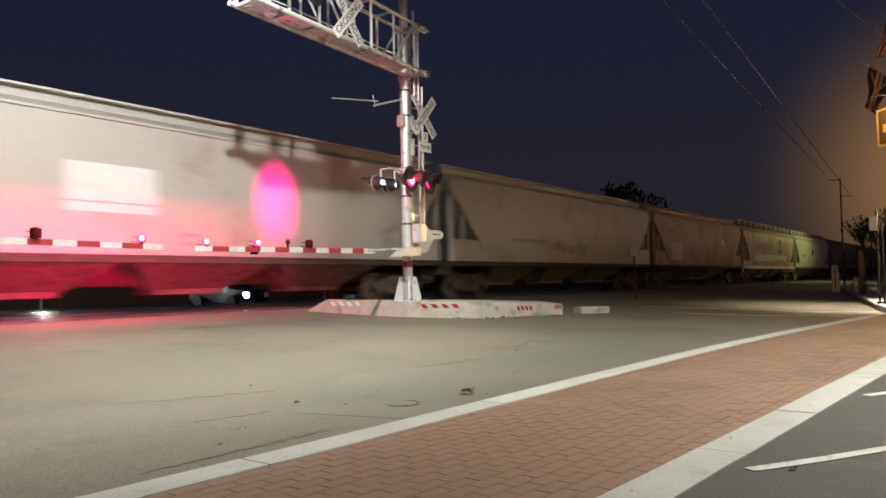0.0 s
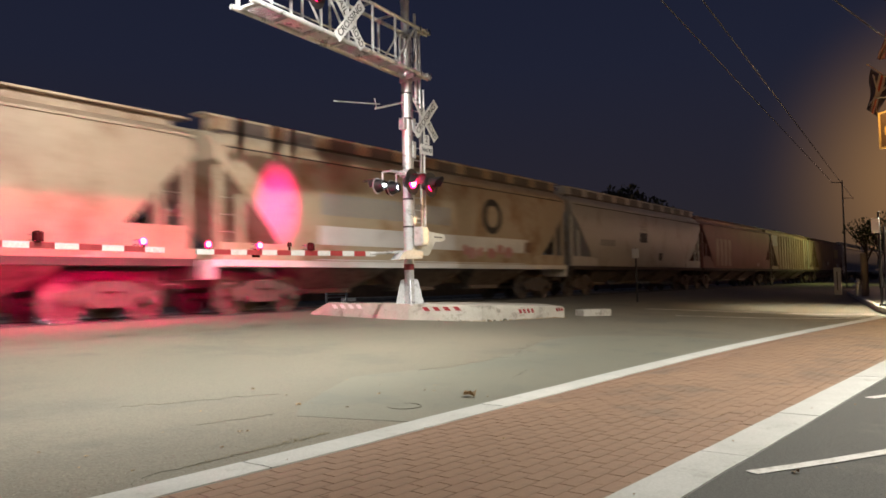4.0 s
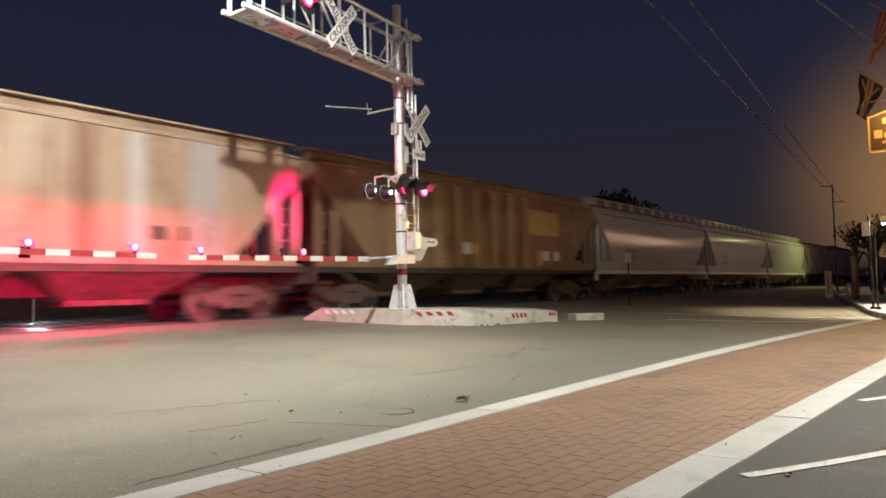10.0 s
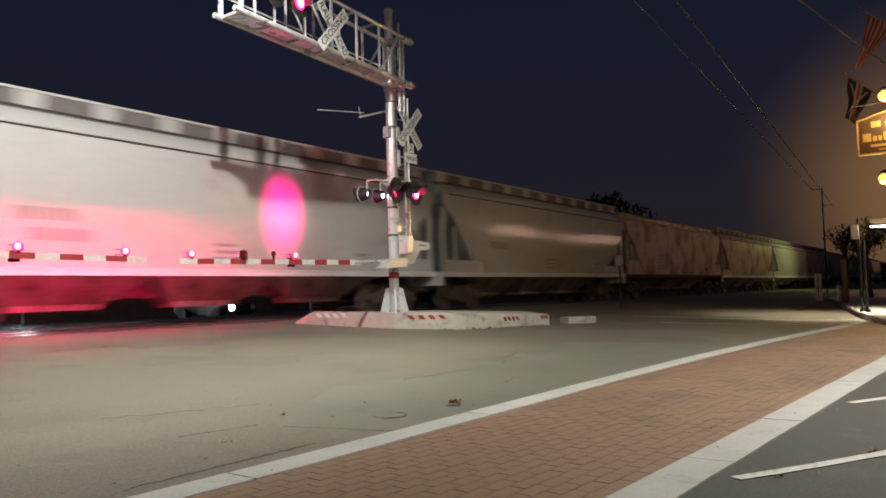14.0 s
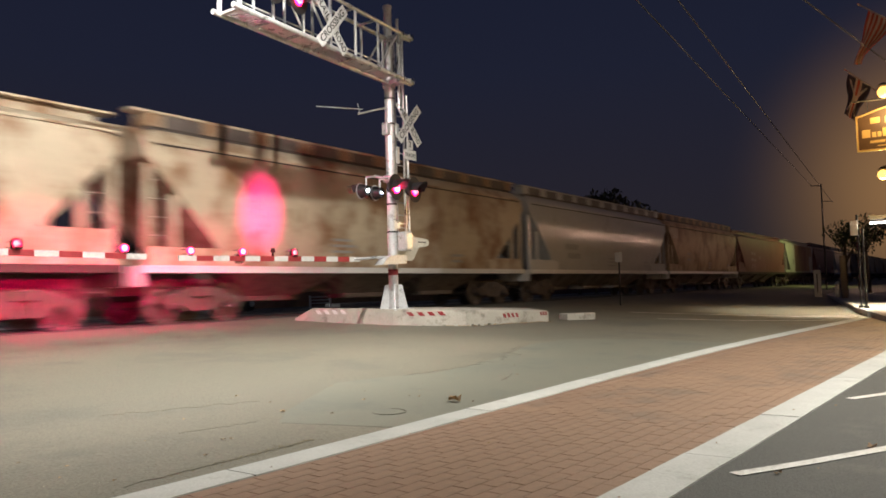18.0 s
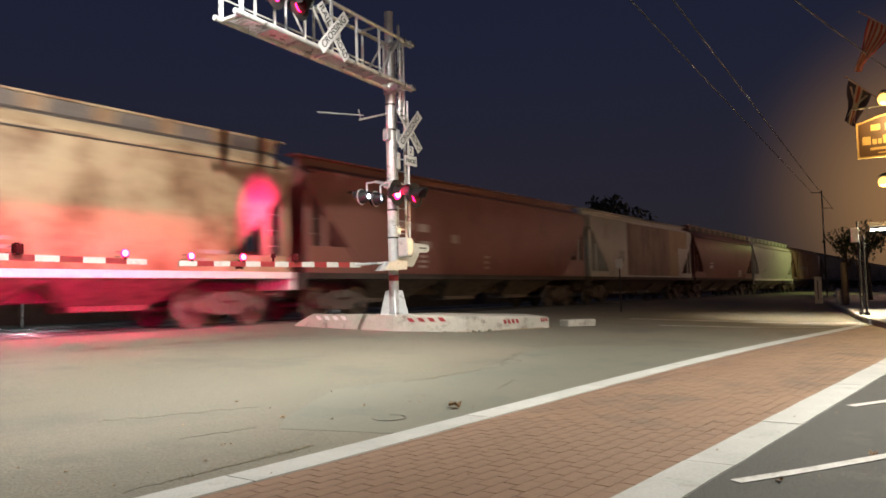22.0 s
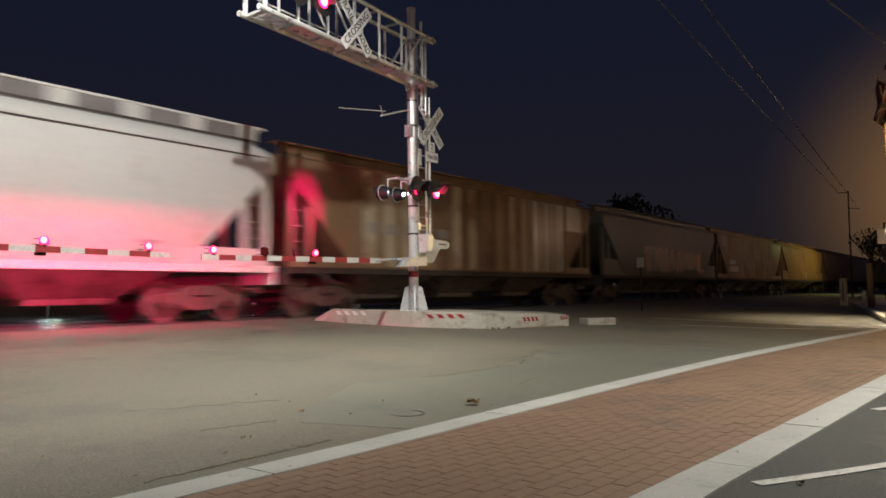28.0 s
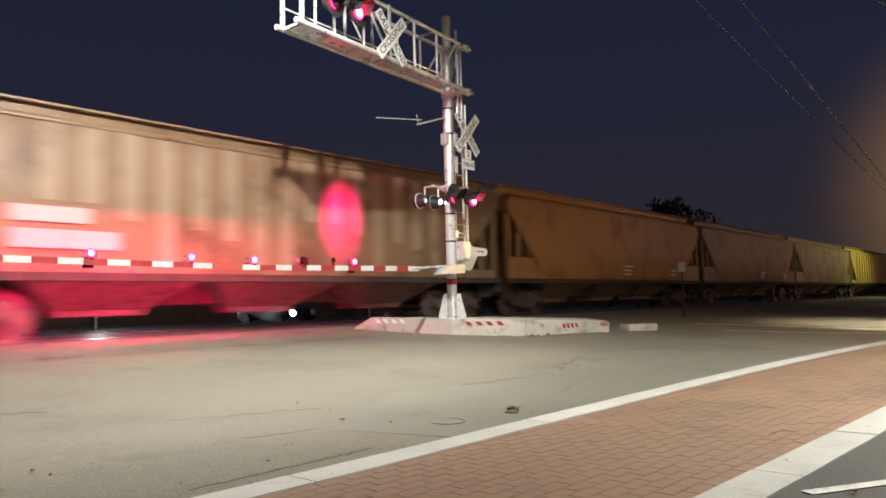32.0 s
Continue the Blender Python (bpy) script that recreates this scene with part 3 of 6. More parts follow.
    for k in range(900):
        s = rnd.uniform(1.2, 6.5)
        y = left_out(s) + 0.03 + 0.75 * rnd.random() ** 1.8
        r = rnd.uniform(0.0025, 0.0075)
        i, z, w = len(vs), ground_z(y) - 0.021, rnd.uniform(0, 6)
        vs += [(s + r * math.cos(w + q) * 1.3, y + r * math.sin(w + q), z) for q in (0, 1.6, 3.1, 4.7)] + [(s, y, z + r * 0.9)]
        fs += [(i, i + 1, i + 4), (i + 1, i + 2, i + 4), (i + 2, i + 3, i + 4), (i + 3, i, i + 4)]
    me = bpy.data.meshes.new("loose_gravel")
    me.from_pydata(vs, [], fs)
    me.materials.append(M["gravel"])
    tagged(new("loose_gravel", me), "fine loose gravel worn out of the asphalt", "gravel", kind="stuff")
    # a manhole ring
    bm = B()
    n = 28
    z = ground_z(4.04) - 0.016
    rings = [[bm.verts.new((4.85 + r * math.cos(2 * math.pi * k / n), 4.04 + r * math.sin(2 * math.pi * k / n), z + h)) for k in range(n)] for r, h in ((0.152, -0.004), (0.15, 0.0015), (0.135, 0.0015), (0.133, -0.004))]
    for a, b in zip(rings, rings[1:]):
        for k in range(n):
            bm.faces.new((a[k], a[(k + 1) % n], b[(k + 1) % n], b[k]))
    tagged(part("valve_cover", bm, M["crack"]), "small round iron valve cover set in the road", "cover")
    # fallen leaves and scraps
    spots = [(5.56, 3.86, 0.075), (4.2, 0.86, 0.03), (5.1, 0.52, 0.035), (4.3, 4.75, 0.03), (5.15, 4.6, 0.02), (5.6, 4.3, 0.015), (3.35, 4.3, 0.02), (1.9, 4.9, 0.025), (4.6, 5.7, 0.02)]
    spots += [(random.uniform(1.6, 9), random.uniform(3.7, 5.5), random.uniform(0.008, 0.016)) for _ in range(34)]
    spots += [(random.uniform(2.5, 7), random.uniform(0.4, 3.4), random.uniform(0.007, 0.014)) for _ in range(26)]
    for x, y, r in spots:
        bm = B()
        n = 9
        base = ground_z(y) - 0.018 if y > left_out(x) else (0.006 if y > right_in(x) - 0.28 else 0.002)
        ctr = bm.verts.new((x, y, base + r * 0.35))
        rim = []
        for k in range(n):
            rr = r * (0.6 + 0.7 * random.random())
            rim.append(bm.verts.new((x + rr * math.cos(6.283 * k / n), y + rr * 0.7 * math.sin(6.283 * k / n), base + max(0.001, 0.9 * r * random.random()))))
        for k in range(n):
            bm.faces.new((ctr, rim[k], rim[(k + 1) % n]))
        bmesh.ops.solidify(bm, geom=bm.faces[:], thickness=0.002)
        tagged(part("dry_leaf", bm, M["dead_leaf"]), "curled dry brown leaf on the road" if r > 0.02 else "scrap of leaf litter on the road", "leaf", "leaf litter on the road")


TRACK_Y, TRACK2_Y, RAIL_Z = 16.15, 20.4, 0.378


def build_tracks():
    for name, ty in (("railway_track", TRACK_Y), ("railway_track", TRACK2_Y)):
        t = thing(name, pose(0, ty, RAIL_Z), "steel railway track crossing the road", "railway track", "two parallel tracks", "structure")
        for sy in (-0.7525, 0.7525):
            bm = B()
            prof = [(-0.036, 0.0), (0.036, 0.0), (0.036, -0.035), (0.01, -0.05), (0.01, -0.13), (0.075, -0.15), (0.075, -0.16), (-0.075, -0.16), (-0.075, -0.15), (-0.01, -0.13), (-0.01, -0.05), (-0.036, -0.035)]
            rings = [[bm.verts.new((x, sy + a, b)) for a, b in prof] for x in (-420, -60, 0, 30, 60, 140, 420)]
            for a, b in zip(rings, rings[1:]):
                for k in range(len(prof)):
                    bm.faces.new((a[k], a[(k + 1) % 12], b[(k + 1) % 12], b[k]))
            part("rail", bm, M["rail"], t)
        for x0 in range(-6, 13, 3):
            for y0, y1 in ((-1.35, -0.82), (-0.62, -0.02), (0.02, 0.62), (0.82, 1.35)):
                part("crossing_panel", box(B(), x0 + 0.01, x0 + 2.99, y0, y1, -0.12, -0.012, 0.01), M["panel"], t)
        bm = B()
        box(bm, 13, 300, -2.0, 2.0, -0.42, -0.17)
        part("ballast_bed", bm, M["ballast"], t)
        for k in range(70):
            part("sleeper", box(B(), 13.3 + 0.55 * k, 13.53 + 0.55 * k, -1.3, 1.3, -0.2, -0.15, 0.01), M["wood"], t)


# ---- the median with its mast ----
def build_median():
    left = [(13.68, 9.11), (12.97, 10.63), (12.83, 11.9), (12.84, 13.05), (12.84, 13.72)]
    outline = left + [(14.2, 13.8), (15.0, 10.9), (17.1, 9.5), (16.24, 8.40)]
    hts = [0.36, 0.36, 0.35, 0.33, 0.03, 0.03, 0.33, 0.27, 0.27]
    bm = prism(B(), outline, -0.1, 0, [ground_z(y) - 0.02 + h for (x, y), h in zip(outline, hts)])
    bmesh.ops.triangulate(bm, faces=[f for f in bm.faces if len(f.verts) > 4])
    bmesh.ops.bevel(bm, geom=[e for e in bm.edges if all(v.co.z > 0.3 for v in e.verts) and len(e.link_faces) == 2 and e.calc_face_angle(0) > 0.6], offset=0.03, segments=2, affect="EDGES")
    t = thing("median_barrier", pose(0, 0, 0), "pale concrete median with red and white reflective stripes", "median")
    part("concrete_kerb", bm, M["concrete"], t)
    # reflective stripe groups on the faces
    def marks(a, b, n, mat, z0, z1):
        a, b = Vector(a), Vector(b)
        d = (b - a) / (2 * n - 1)
        nrm = Vector((d.y, -d.x)).normalized() * 0.012
        if nrm.dot(Vector((-1, -1))) < 0:
            nrm = -nrm
        for k in range(n):
            bm = B()
            p, q = a + d * 2 * k, a + d * (2 * k + 1)
            sl = d * 0.7
            vs = [bm.verts.new((c.x + nrm.x, c.y + nrm.y, z)) for c, z in ((p + sl, z0), (q + sl, z0), (q, z1), (p, z1))]
            ws = [bm.verts.new((v.co.x - nrm.x * 1.5, v.co.y - nrm.y * 1.5, v.co.z)) for v in vs]
            bm.faces.new(vs)
            for i in range(4):
                bm.faces.new((vs[i], ws[i], ws[(i + 1) % 4], vs[(i + 1) % 4]))
            part("reflector", bm, mat, t)
    zg = lambda y: ground_z(y)
    marks((12.84, 12.95), (12.84, 12.0), 4, M["white"], zg(12.5) + 0.17, zg(12.5) + 0.27)
    marks((13.1, 10.35), (13.45, 9.6), 4, M["red"], zg(10) + 0.2, zg(10) + 0.29)
    marks((14.75, 8.81), (15.2, 8.69), 4, M["red"], zg(8.7) + 0.13, zg(8.7) + 0.23)
    marks((15.95, 8.48), (16.15, 8.42), 3, M["red"], zg(8.5) + 0.14, zg(8.5) + 0.22)
    # crumbled kerb debris
    for k in range(26):
        a = random.random()
        x = 13.2 + 1.6 * a
        y = (10.0 - 1.85 * (x - 13.2)) if x < 13.68 else 9.11 - 0.277 * (x - 13.68)
        r = random.uniform(0.015, 0.05)
        bm = B()
        bmesh.ops.create_icosphere(bm, subdivisions=1, radius=r)
        for v in bm.verts:
            v.co = Vector((x - 0.03 + v.co.x * 1.5, y - 0.05 + v.co.y, ground_z(y) - 0.02 + r * 0.3 + v.co.z * 0.6)) + 0.4 * r * noise.noise_vector(v.co * 30 + Vector((k, 0, 0)))
        tagged(part("rubble", bm, M["concrete"] if k % 3 else M["crack"]), "loose crumb of broken concrete by the kerb", "rubble", "rubble by the kerb")
    # dry leaves and dirt swept against the kerb
    litter = B()
    rnd = random.Random(9)
    for k in range(150):
        x = 13.45 + 2.6 * rnd.random() ** 1.3
        y = (10.0 - 1.85 * (x - 13.2)) if x < 13.68 else 9.11 - 0.277 * (x - 13.68)
        y -= 0.02 + 0.2 * rnd.random() ** 2
        r = rnd.uniform(0.015, 0.045)
        c, q = math.cos(9.0 * k), math.sin(9.0 * k)
        z = ground_z(y) - 0.014
        vs = [litter.verts.new((x + r * (a * c - b * q), y + r * (a * q + b * c), z + r * h)) for a, b, h in ((-1, 0, 0.1), (0, -0.6, 0.35), (1, 0, 0.15), (0, 0.6, 0.6))]
        litter.faces.new(vs)
    tagged(part("leaf_litter", litter, M["dead_leaf"]), "dry brown leaves and dirt against the median kerb", "litter", kind="stuff")
    bm = prism(B(), [(16.99, 8.25), (17.72, 7.82), (17.95, 8.1), (17.2, 8.6)], 0.05, 0.3)
    bmesh.ops.bevel(bm, geom=[e for e in bm.edges], offset=0.02, segments=1, affect="EDGES")
    tagged(part("kerb_block", bm, M["concrete"]), "low broken concrete kerb block with faded red paint", "kerb")


def letters(name, text, size, m, mat, parent, width=None):
    cu = bpy.data.curves.new(name, "FONT")
    cu.body, cu.size, cu.align_x, cu.align_y, cu.extrude = text, size, "CENTER", "CENTER", 0.003
    tmp = new("lettering_source", cu)
    me = bpy.data.meshes.new_from_object(tmp.evaluated_get(bpy.context.evaluated_depsgraph_get()))
    bpy.data.objects.remove(tmp)
    bpy.data.curves.remove(cu)
    if width:
        w = max(v.co.x for v in me.vertices) - min(v.co.x for v in me.vertices)
        for v in me.vertices:
            v.co.x *= width / w
    me.materials.clear()
    me.materials.append(mat)
    ob = new(name, me)
    ob.parent = parent
    ob.matrix_basis = m
    return ob


def crossbuck(m, parent):
    """Two crossed boards that face -y."""
    s = new("crossbuck_sign")
    s.empty_display_size = 0.1
    s.parent = parent
    s.matrix_basis = m
    for ang, words, off in ((48, ("CROSSING",), -0.012), (-48, ("RAIL", "ROAD"), 0.0)):
        rot = Matrix.Rotation(radians(-ang), 4, "Y")
        bm = box(B(), -0.61, 0.61, -0.004, 0.004, -0.115, 0.115)
        for v in bm.verts:
            v.co = rot @ v.co + Vector((0, off, 0))
        part("blade", bm, M["white"], s, "white reflective board with black lettering")
        for i, wd in enumerate(words):
            cx = 0 if len(words) == 1 else (-0.36 if i == 0 else 0.36)
            letters("lettering", wd, 0.2, Matrix.Translation((0, off - 0.008, 0)) @ rot @ Matrix.Translation((cx, 0, 0)) @ Matrix.Rotation(radians(90), 4, "X"), M["letter"], s, 1.02 if len(words) == 1 else 0.42)
    return s


SHUTTERS = []


def flasher(name, m, parent, phase, mat_on, r=0.15, disc=0.3, hood=0.32):
    """A signal head that faces -y: black backing disc, hood, lit lens and the blade that covers it in turn."""
    h = new(name)
    h.empty_display_size = 0.1
    h.parent = parent
    h.matrix_basis = m
    part("backing_disc", rod(B(), (0, 0.0, 0), (0, 0.012, 0), disc if mat_on is M["red_on"] else 0.19, 28), M["black"] if mat_on is M["red_on"] else M["galv"], h, "round backing disc")
    part("housing", rod(B(), (0, 0.012, 0), (0, 0.2, 0), r * 1.1, 18, r * 0.8), M["black"], h)
    bm = B()
    n, rim = 14, []
    for k in range(n + 1):
        w = radians(-15 + 210 * k / n)
        rim.append([bm.verts.new((q * math.cos(w), y, q * math.sin(w))) for q, y in ((r * 1.12, 0.0), (r * 1.12, -hood * (0.55 + 0.45 * max(0, math.sin(w)))), (r * 1.06, -hood * (0.55 + 0.45 * max(0, math.sin(w)))), (r * 1.06, 0.0))])
    for a, b in zip(rim, rim[1:]):
        for k in range(4):
            bm.faces.new((a[k], a[(k + 1) % 4], b[(k + 1) % 4], b[k]))
    bm.faces.new(rim[0])
    bm.faces.new(rim[-1][::-1])
    part("hood", bm, M["black"], h)
    bm = B()
    rings = [[bm.verts.new((q * math.cos(6.2832 * k / 20), y, q * math.sin(6.2832 * k / 20))) for k in range(20)] for q, y in ((r, -0.004), (r * 0.7, -0.016), (r * 0.3, -0.022))]
    for a, b in zip(rings, rings[1:]):
        for k in range(20):
            bm.faces.new((a[k], a[(k + 1) % 20], b[(k + 1) % 20], b[k]))
    bm.faces.new(rings[2])
    bm.faces.new(rings[0][::-1])
    part("lens", bm, mat_on, h, "glowing red lens")
    if mat_on is M["red_on"]:
        part("lens_centre", rod(B(), (0, -0.02, -0.01), (0, -0.026, -0.01), r * 0.7, 16), M["red_core"], h, "hot bright centre of the lens")
    sh = part("lens_cover", rod(B(), (0, -0.004, -r), (0, 0.004, -r), r * 1.09, 20), M["dark_glass"], h, "added dark disc that covers the lens in its off phase")
    SHUTTERS.append((sh, (0, -0.034 if mat_on is M["red_on"] else -0.075, r), phase, "X"))
    return h


def build_mast():
    MX, MY = 13.35, 10.9
    t = thing("crossing_signal_mast", pose(MX, MY, 0), "galvanised railway crossing mast with cantilever arm and red flashing lights", "crossing signal")
    z0 = ground_z(MY) + 0.31
    part("pole", rod(B(), (0, 0, z0), (0, 0, 5.75), 0.115, 24), M["galv"], t, "galvanised steel pole", 40)
    part("pole_top", rod(B(), (0, 0, 5.75), (0, 0, 7.7), 0.1, 24), M["galv"], t, "", 40)
    part("pole_cap", rod(B(), (0, 0, 7.7), (0, 0, 7.76), 0.11, 24), M["galv"], t)
    for z in (2.35, 3.0, 4.9, 5.5):
        part("clamp_band", rod(B(), (0, 0, z), (0, 0, z + 0.04), 0.125, 24), M["wire"], t)
    part("base_flange", box(B(), -0.34, 0.34, -0.34, 0.34, z0 - 0.03, z0 + 0.03, 0.01), M["galv"], t)
    for w in range(4):
        bm = B()
        pr = [(0.1, 0.0), (0.33, 0.0), (0.32, 0.05), (0.2, 0.55), (0.1, 0.57)]
        vs = [[bm.verts.new((a, s * 0.014, z0 + 0.02 + b)) for a, b in pr] for s in (-1, 1)]
        bm.faces.new(vs[0])
        bm.faces.new(vs[1][::-1])
        for k in range(5):
            bm.faces.new((vs[0][k], vs[0][(k + 1) % 5], vs[1][(k + 1) % 5], vs[1][k]))
        bm.transform(Matrix.Rotation(radians(45 + 90 * w), 4, "Z"))
        part("base_gusset", bm, M["galv"], t, "grey steel base gusset")
    part("red_band", rod(B(), (0, 0, 1.36), (0, 0, 1.5), 0.118, 24), M["red"], t)
    # cantilever arm: four chords, posts, diagonals, grating; it swings a little off the line of the track
    x0, x1, zl, zh = 8.1 - MX, 13.12 - MX, 5.93, 6.98
    arm = new("cantilever_arm")
    arm.empty_display_size = 0.2
    arm.parent = t
    ya = lambda x: 9.9 - MY + 0.46 * (x - x0) / (x1 - x0)
    yb = lambda x: ya(x) + 0.54 - 0.06 * (x - x0) / (x1 - x0)
    zz = lambda x, z: z - 0.01 * (x - x0)
    for yf in (ya, yb):
        at = lambda x, z: (x, yf(x), zz(x, z))
        xe = 0.3 if yf is ya else x1 + 0.12
        part("lower_chord", rod(B(), at(x0 - 0.1, zl), at(xe, zl), 0.05, 12), M["galv"], arm, "", 40)
        part("upper_chord", rod(B(), at(x0, zh), at(xe, zh), 0.042, 12), M["galv"], arm, "", 40)
        n = 6
        for i in range(n + 1):
            x = x0 + 0.05 + (x1 - 0.1 - x0) * i / n
            part("arm_post", rod(B(), at(x, zl), at(x, zh), 0.03 if i else 0.045, 8), M["galv"], arm)
            if i in (2, 5):
                xn = x0 + 0.05 + (x1 - 0.1 - x0) * (i + 1) / n
                a, b = ((x, zl), (xn, zh)) if i % 2 else ((x, zh), (xn, zl))
                part("diagonal_brace", rod(B(), at(*a), at(*b), 0.024, 8), M["galv"], arm)
        if yf is yb:
            part("hand_rail", rod(B(), at(x0, zl + 0.4), at(x1, zl + 0.4), 0.018, 8), M["galv"], arm)
    for i in range(6):
        a = x0 + 0.12 + (x1 - x0 - 0.2) * i / 6
        b = a + (x1 - x0 - 0.2) / 6 - 0.1
        if i in (1, 2):
            bm = B()
            vs = [bm.verts.new((x, f(x), zz(x, zl + q))) for q in (0.02, 0.05) for x, f in ((a, ya), (b, ya), (b, yb), (a, yb))]
            for f in ((0, 1, 2, 3), (7, 6, 5, 4), (0, 4, 5, 1), (1, 5, 6, 2), (2, 6, 7, 3), (3, 7, 4, 0)):
                bm.faces.new([vs[q] for q in f])
            part("walkway_plate", bm, M["galv"], arm, "solid steel walkway plate")
        bm = B()
        k = 0 if i not in (1, 2) else 99
        while a + 0.075 * k < b:
            x = a + 0.075 * k
            bar(bm, (x, ya(x), zz(x, zl + 0.03)), (x, yb(x), zz(x, zl + 0.03)), 0.03, 0.04)
            k += 1
        if k != 99:
            part("walkway_grating", bm, M["galv"], arm, "steel walkway grating")
        part("cross_bar", bar(B(), (a - 0.05, ya(a), zz(a, zl)), (a - 0.05, yb(a), zz(a, zl)), 0.06, 0.05), M["galv"], arm)
        if i:
            part("cross_bar", bar(B(), (a - 0.05, ya(a), zz(a, zh)), (a - 0.05, yb(a), zz(a, zh)), 0.04, 0.04), M["galv"], arm)
    part("cross_bar", bar(B(), (x0, ya(x0) - 0.05, zz(x0, zh)), (x0, yb(x0) + 0.05, zz(x0, zh)), 0.05, 0.05), M["galv"], arm)
    # collars round the pole with saddles out to the near chords
    for z in (zz(0, zl), zz(0, zh)):
        part("arm_collar", rod(B(), (0, 0, z - 0.09), (0, 0, z + 0.09), 0.15, 20), M["galv"], t, "", 40)
        for x in (-0.11, 0.11):
            part("arm_saddle", bar(B(), (x, 0.02, z), (x, ya(0) - 0.06, z), 0.035, 0.1), M["galv"], t)
        part("saddle_plate", box(B(), -0.2, 0.26, ya(0) + 0.05, ya(0) + 0.065, z - 0.085, z + 0.085, 0.006), M["galv"], t)
        for x in (-0.15, 0.2):
            part("u_bolt", rod(B(), (x, ya(0) - 0.07, z - 0.06), (x, ya(0) - 0.07, z + 0.06), 0.012, 6), M["wire"], t)
    for k, (x, y, z1, z2) in enumerate(((0.16, -0.16, 5.3, 7.45), (0.27, -0.2, 5.2, 7.15), (0.36, -0.05, 5.4, 6.7))):
        part("conduit", rod(B(), (x, y, z1), (x, y, z2), 0.036 - 0.005 * k, 10), M["galv"], t, "", 40)
    part("conduit_elbow", tube(B(), [Vector((0.16 - 0.05 * q, -0.16 - 0.06 * math.sin(0.6 * q), 6.55 - 0.1 * q)) for q in range(6)], 0.018, 8), M["wire"], t, "", 60)
    # ladder beside the pole
    lad = new("ladder")
    lad.empty_display_size = 0.1
    lad.parent = t
    for x in (0.3, 0.62):
        part("ladder_rail", box(B(), x - 0.012, x + 0.012, 0.05, 0.11, 2.3, 6.9), M["galv"], lad)
    for k in range(15):
        part("rung", rod(B(), (0.3, 0.08, 2.5 + 0.3 * k), (0.62, 0.08, 2.5 + 0.3 * k), 0.012, 6), M["galv"], lad)
    for z in (2.6, 3.7, 4.9):
        part("ladder_bracket", bar(B(), (0.05, 0.05, z), (0.62, 0.08, z), 0.03, 0.03), M["galv"], lad)
    # sign post, crossbuck, two-track plate
    part("sign_pipe", rod(B(), (0.52, -0.1, 2.4), (0.52, -0.1, 5.7), 0.03, 10), M["galv"], t)
    crossbuck(pose(0.52, -0.16, 4.99), t)
    part("track_count_plate", box(B(), 0.3, 0.78, -0.165, -0.155, 4.12, 4.36, 0.004), M["white"], t, "white plate with black lettering")
    letters("lettering", "TRACKS", 0.13, pose(0.54, -0.17, 4.23, 90), M["letter"], t, 0.4)
    part("number_plate", box(B(), 0.42, 0.66, -0.165, -0.155, 4.37, 4.6, 0.004), M["white"], t)
    letters("lettering", "2", 0.2, pose(0.54, -0.17, 4.49, 90), M["letter"], t)
    crossbuck(pose(10.55 - MX, ya(10.55 - MX) - 0.09, 6.3, 0, 0, 4), t)
    part("sign_bracket", bar(B(), (10.55 - MX, ya(10.55 - MX) - 0.04, 5.9), (10.55 - MX, ya(10.55 - MX) - 0.04, 7.0), 0.05, 0.04), M["galv"], t)
    # boxes on the pole and a thin side bracket
    for x, z, h in ((-0.17, 4.78, 0.28), (0.17, 4.8, 0.3), (0.17, 4.2, 0.4), (0.13, 2.55, 0.2)):
        part("junction_box", box(B(), x - 0.06, x + 0.06, -0.1, 0.06, z - h / 2, z + h / 2, 0.012), M["galv"], t)
    part("side_bracket", rod(B(), (-0.1, 0, 5.3), (-1.1, 0, 4.97), 0.022, 8), M["galv"], t)
    part("side_rod", rod(B(), (-0.95, 0, 5.1), (-2.45, -0.05, 4.88), 0.012, 6), M["galv"], t)
    part("side_rod", rod(B(), (-1.05, 0, 4.99), (-1.12, 0, 5.2), 0.01, 6), M["galv"], t)
    # crossarm with the flashing lights
    part("lamp_crossarm", rod(B(), (-0.62, -0.02, 3.62), (0.66, -0.02, 3.62), 0.03, 10), M["galv"], t)
    part("arm_collar", box(B(), -0.15, 0.15, -0.15, 0.15, 3.54, 3.7, 0.03), M["galv"], t)
    for x, y in ((-0.34, -0.3), (0.33, -0.3), (-0.6, 0.25), (-0.12, 0.25)):
        part("lamp_bracket", rod(B(), (x, y, 3.62), (x, -0.02, 3.62), 0.022, 8), M["galv"], t)
        part("lamp_bracket", rod(B(), (x, y, 3.38), (x, y, 3.62), 0.022, 8), M["galv"], t)
    flasher("flashing_light", pose(-0.33, -0.42, 3.36, 0, 0, 7), t, "A", M["red_on"])
    flasher("flashing_light", pose(0.36, -0.42, 3.36, 0, 0, 7), t, "B", M["red_on"])
    for x, ph in ((-0.6, "A"), (-0.1, "B")):
        hd = flasher("flashing_light", pose(x, 0.42, 3.32, 0, 0, 186), t, ph, M["dark_glass"], hood=0.2)
        part("side_peep", rod(B(), (0.0, 0.2, 0), (0.0, 0.212, 0), 0.045, 14), M["peep_on"], hd, "small bright white indicator")
        cv = part("peep_cover", rod(B(), (0, -0.003, -0.04), (0, 0.003, -0.04), 0.06, 14), M["black"], hd)
        SHUTTERS.append((cv, (0, 0.219, 0.04), ph, "x"))
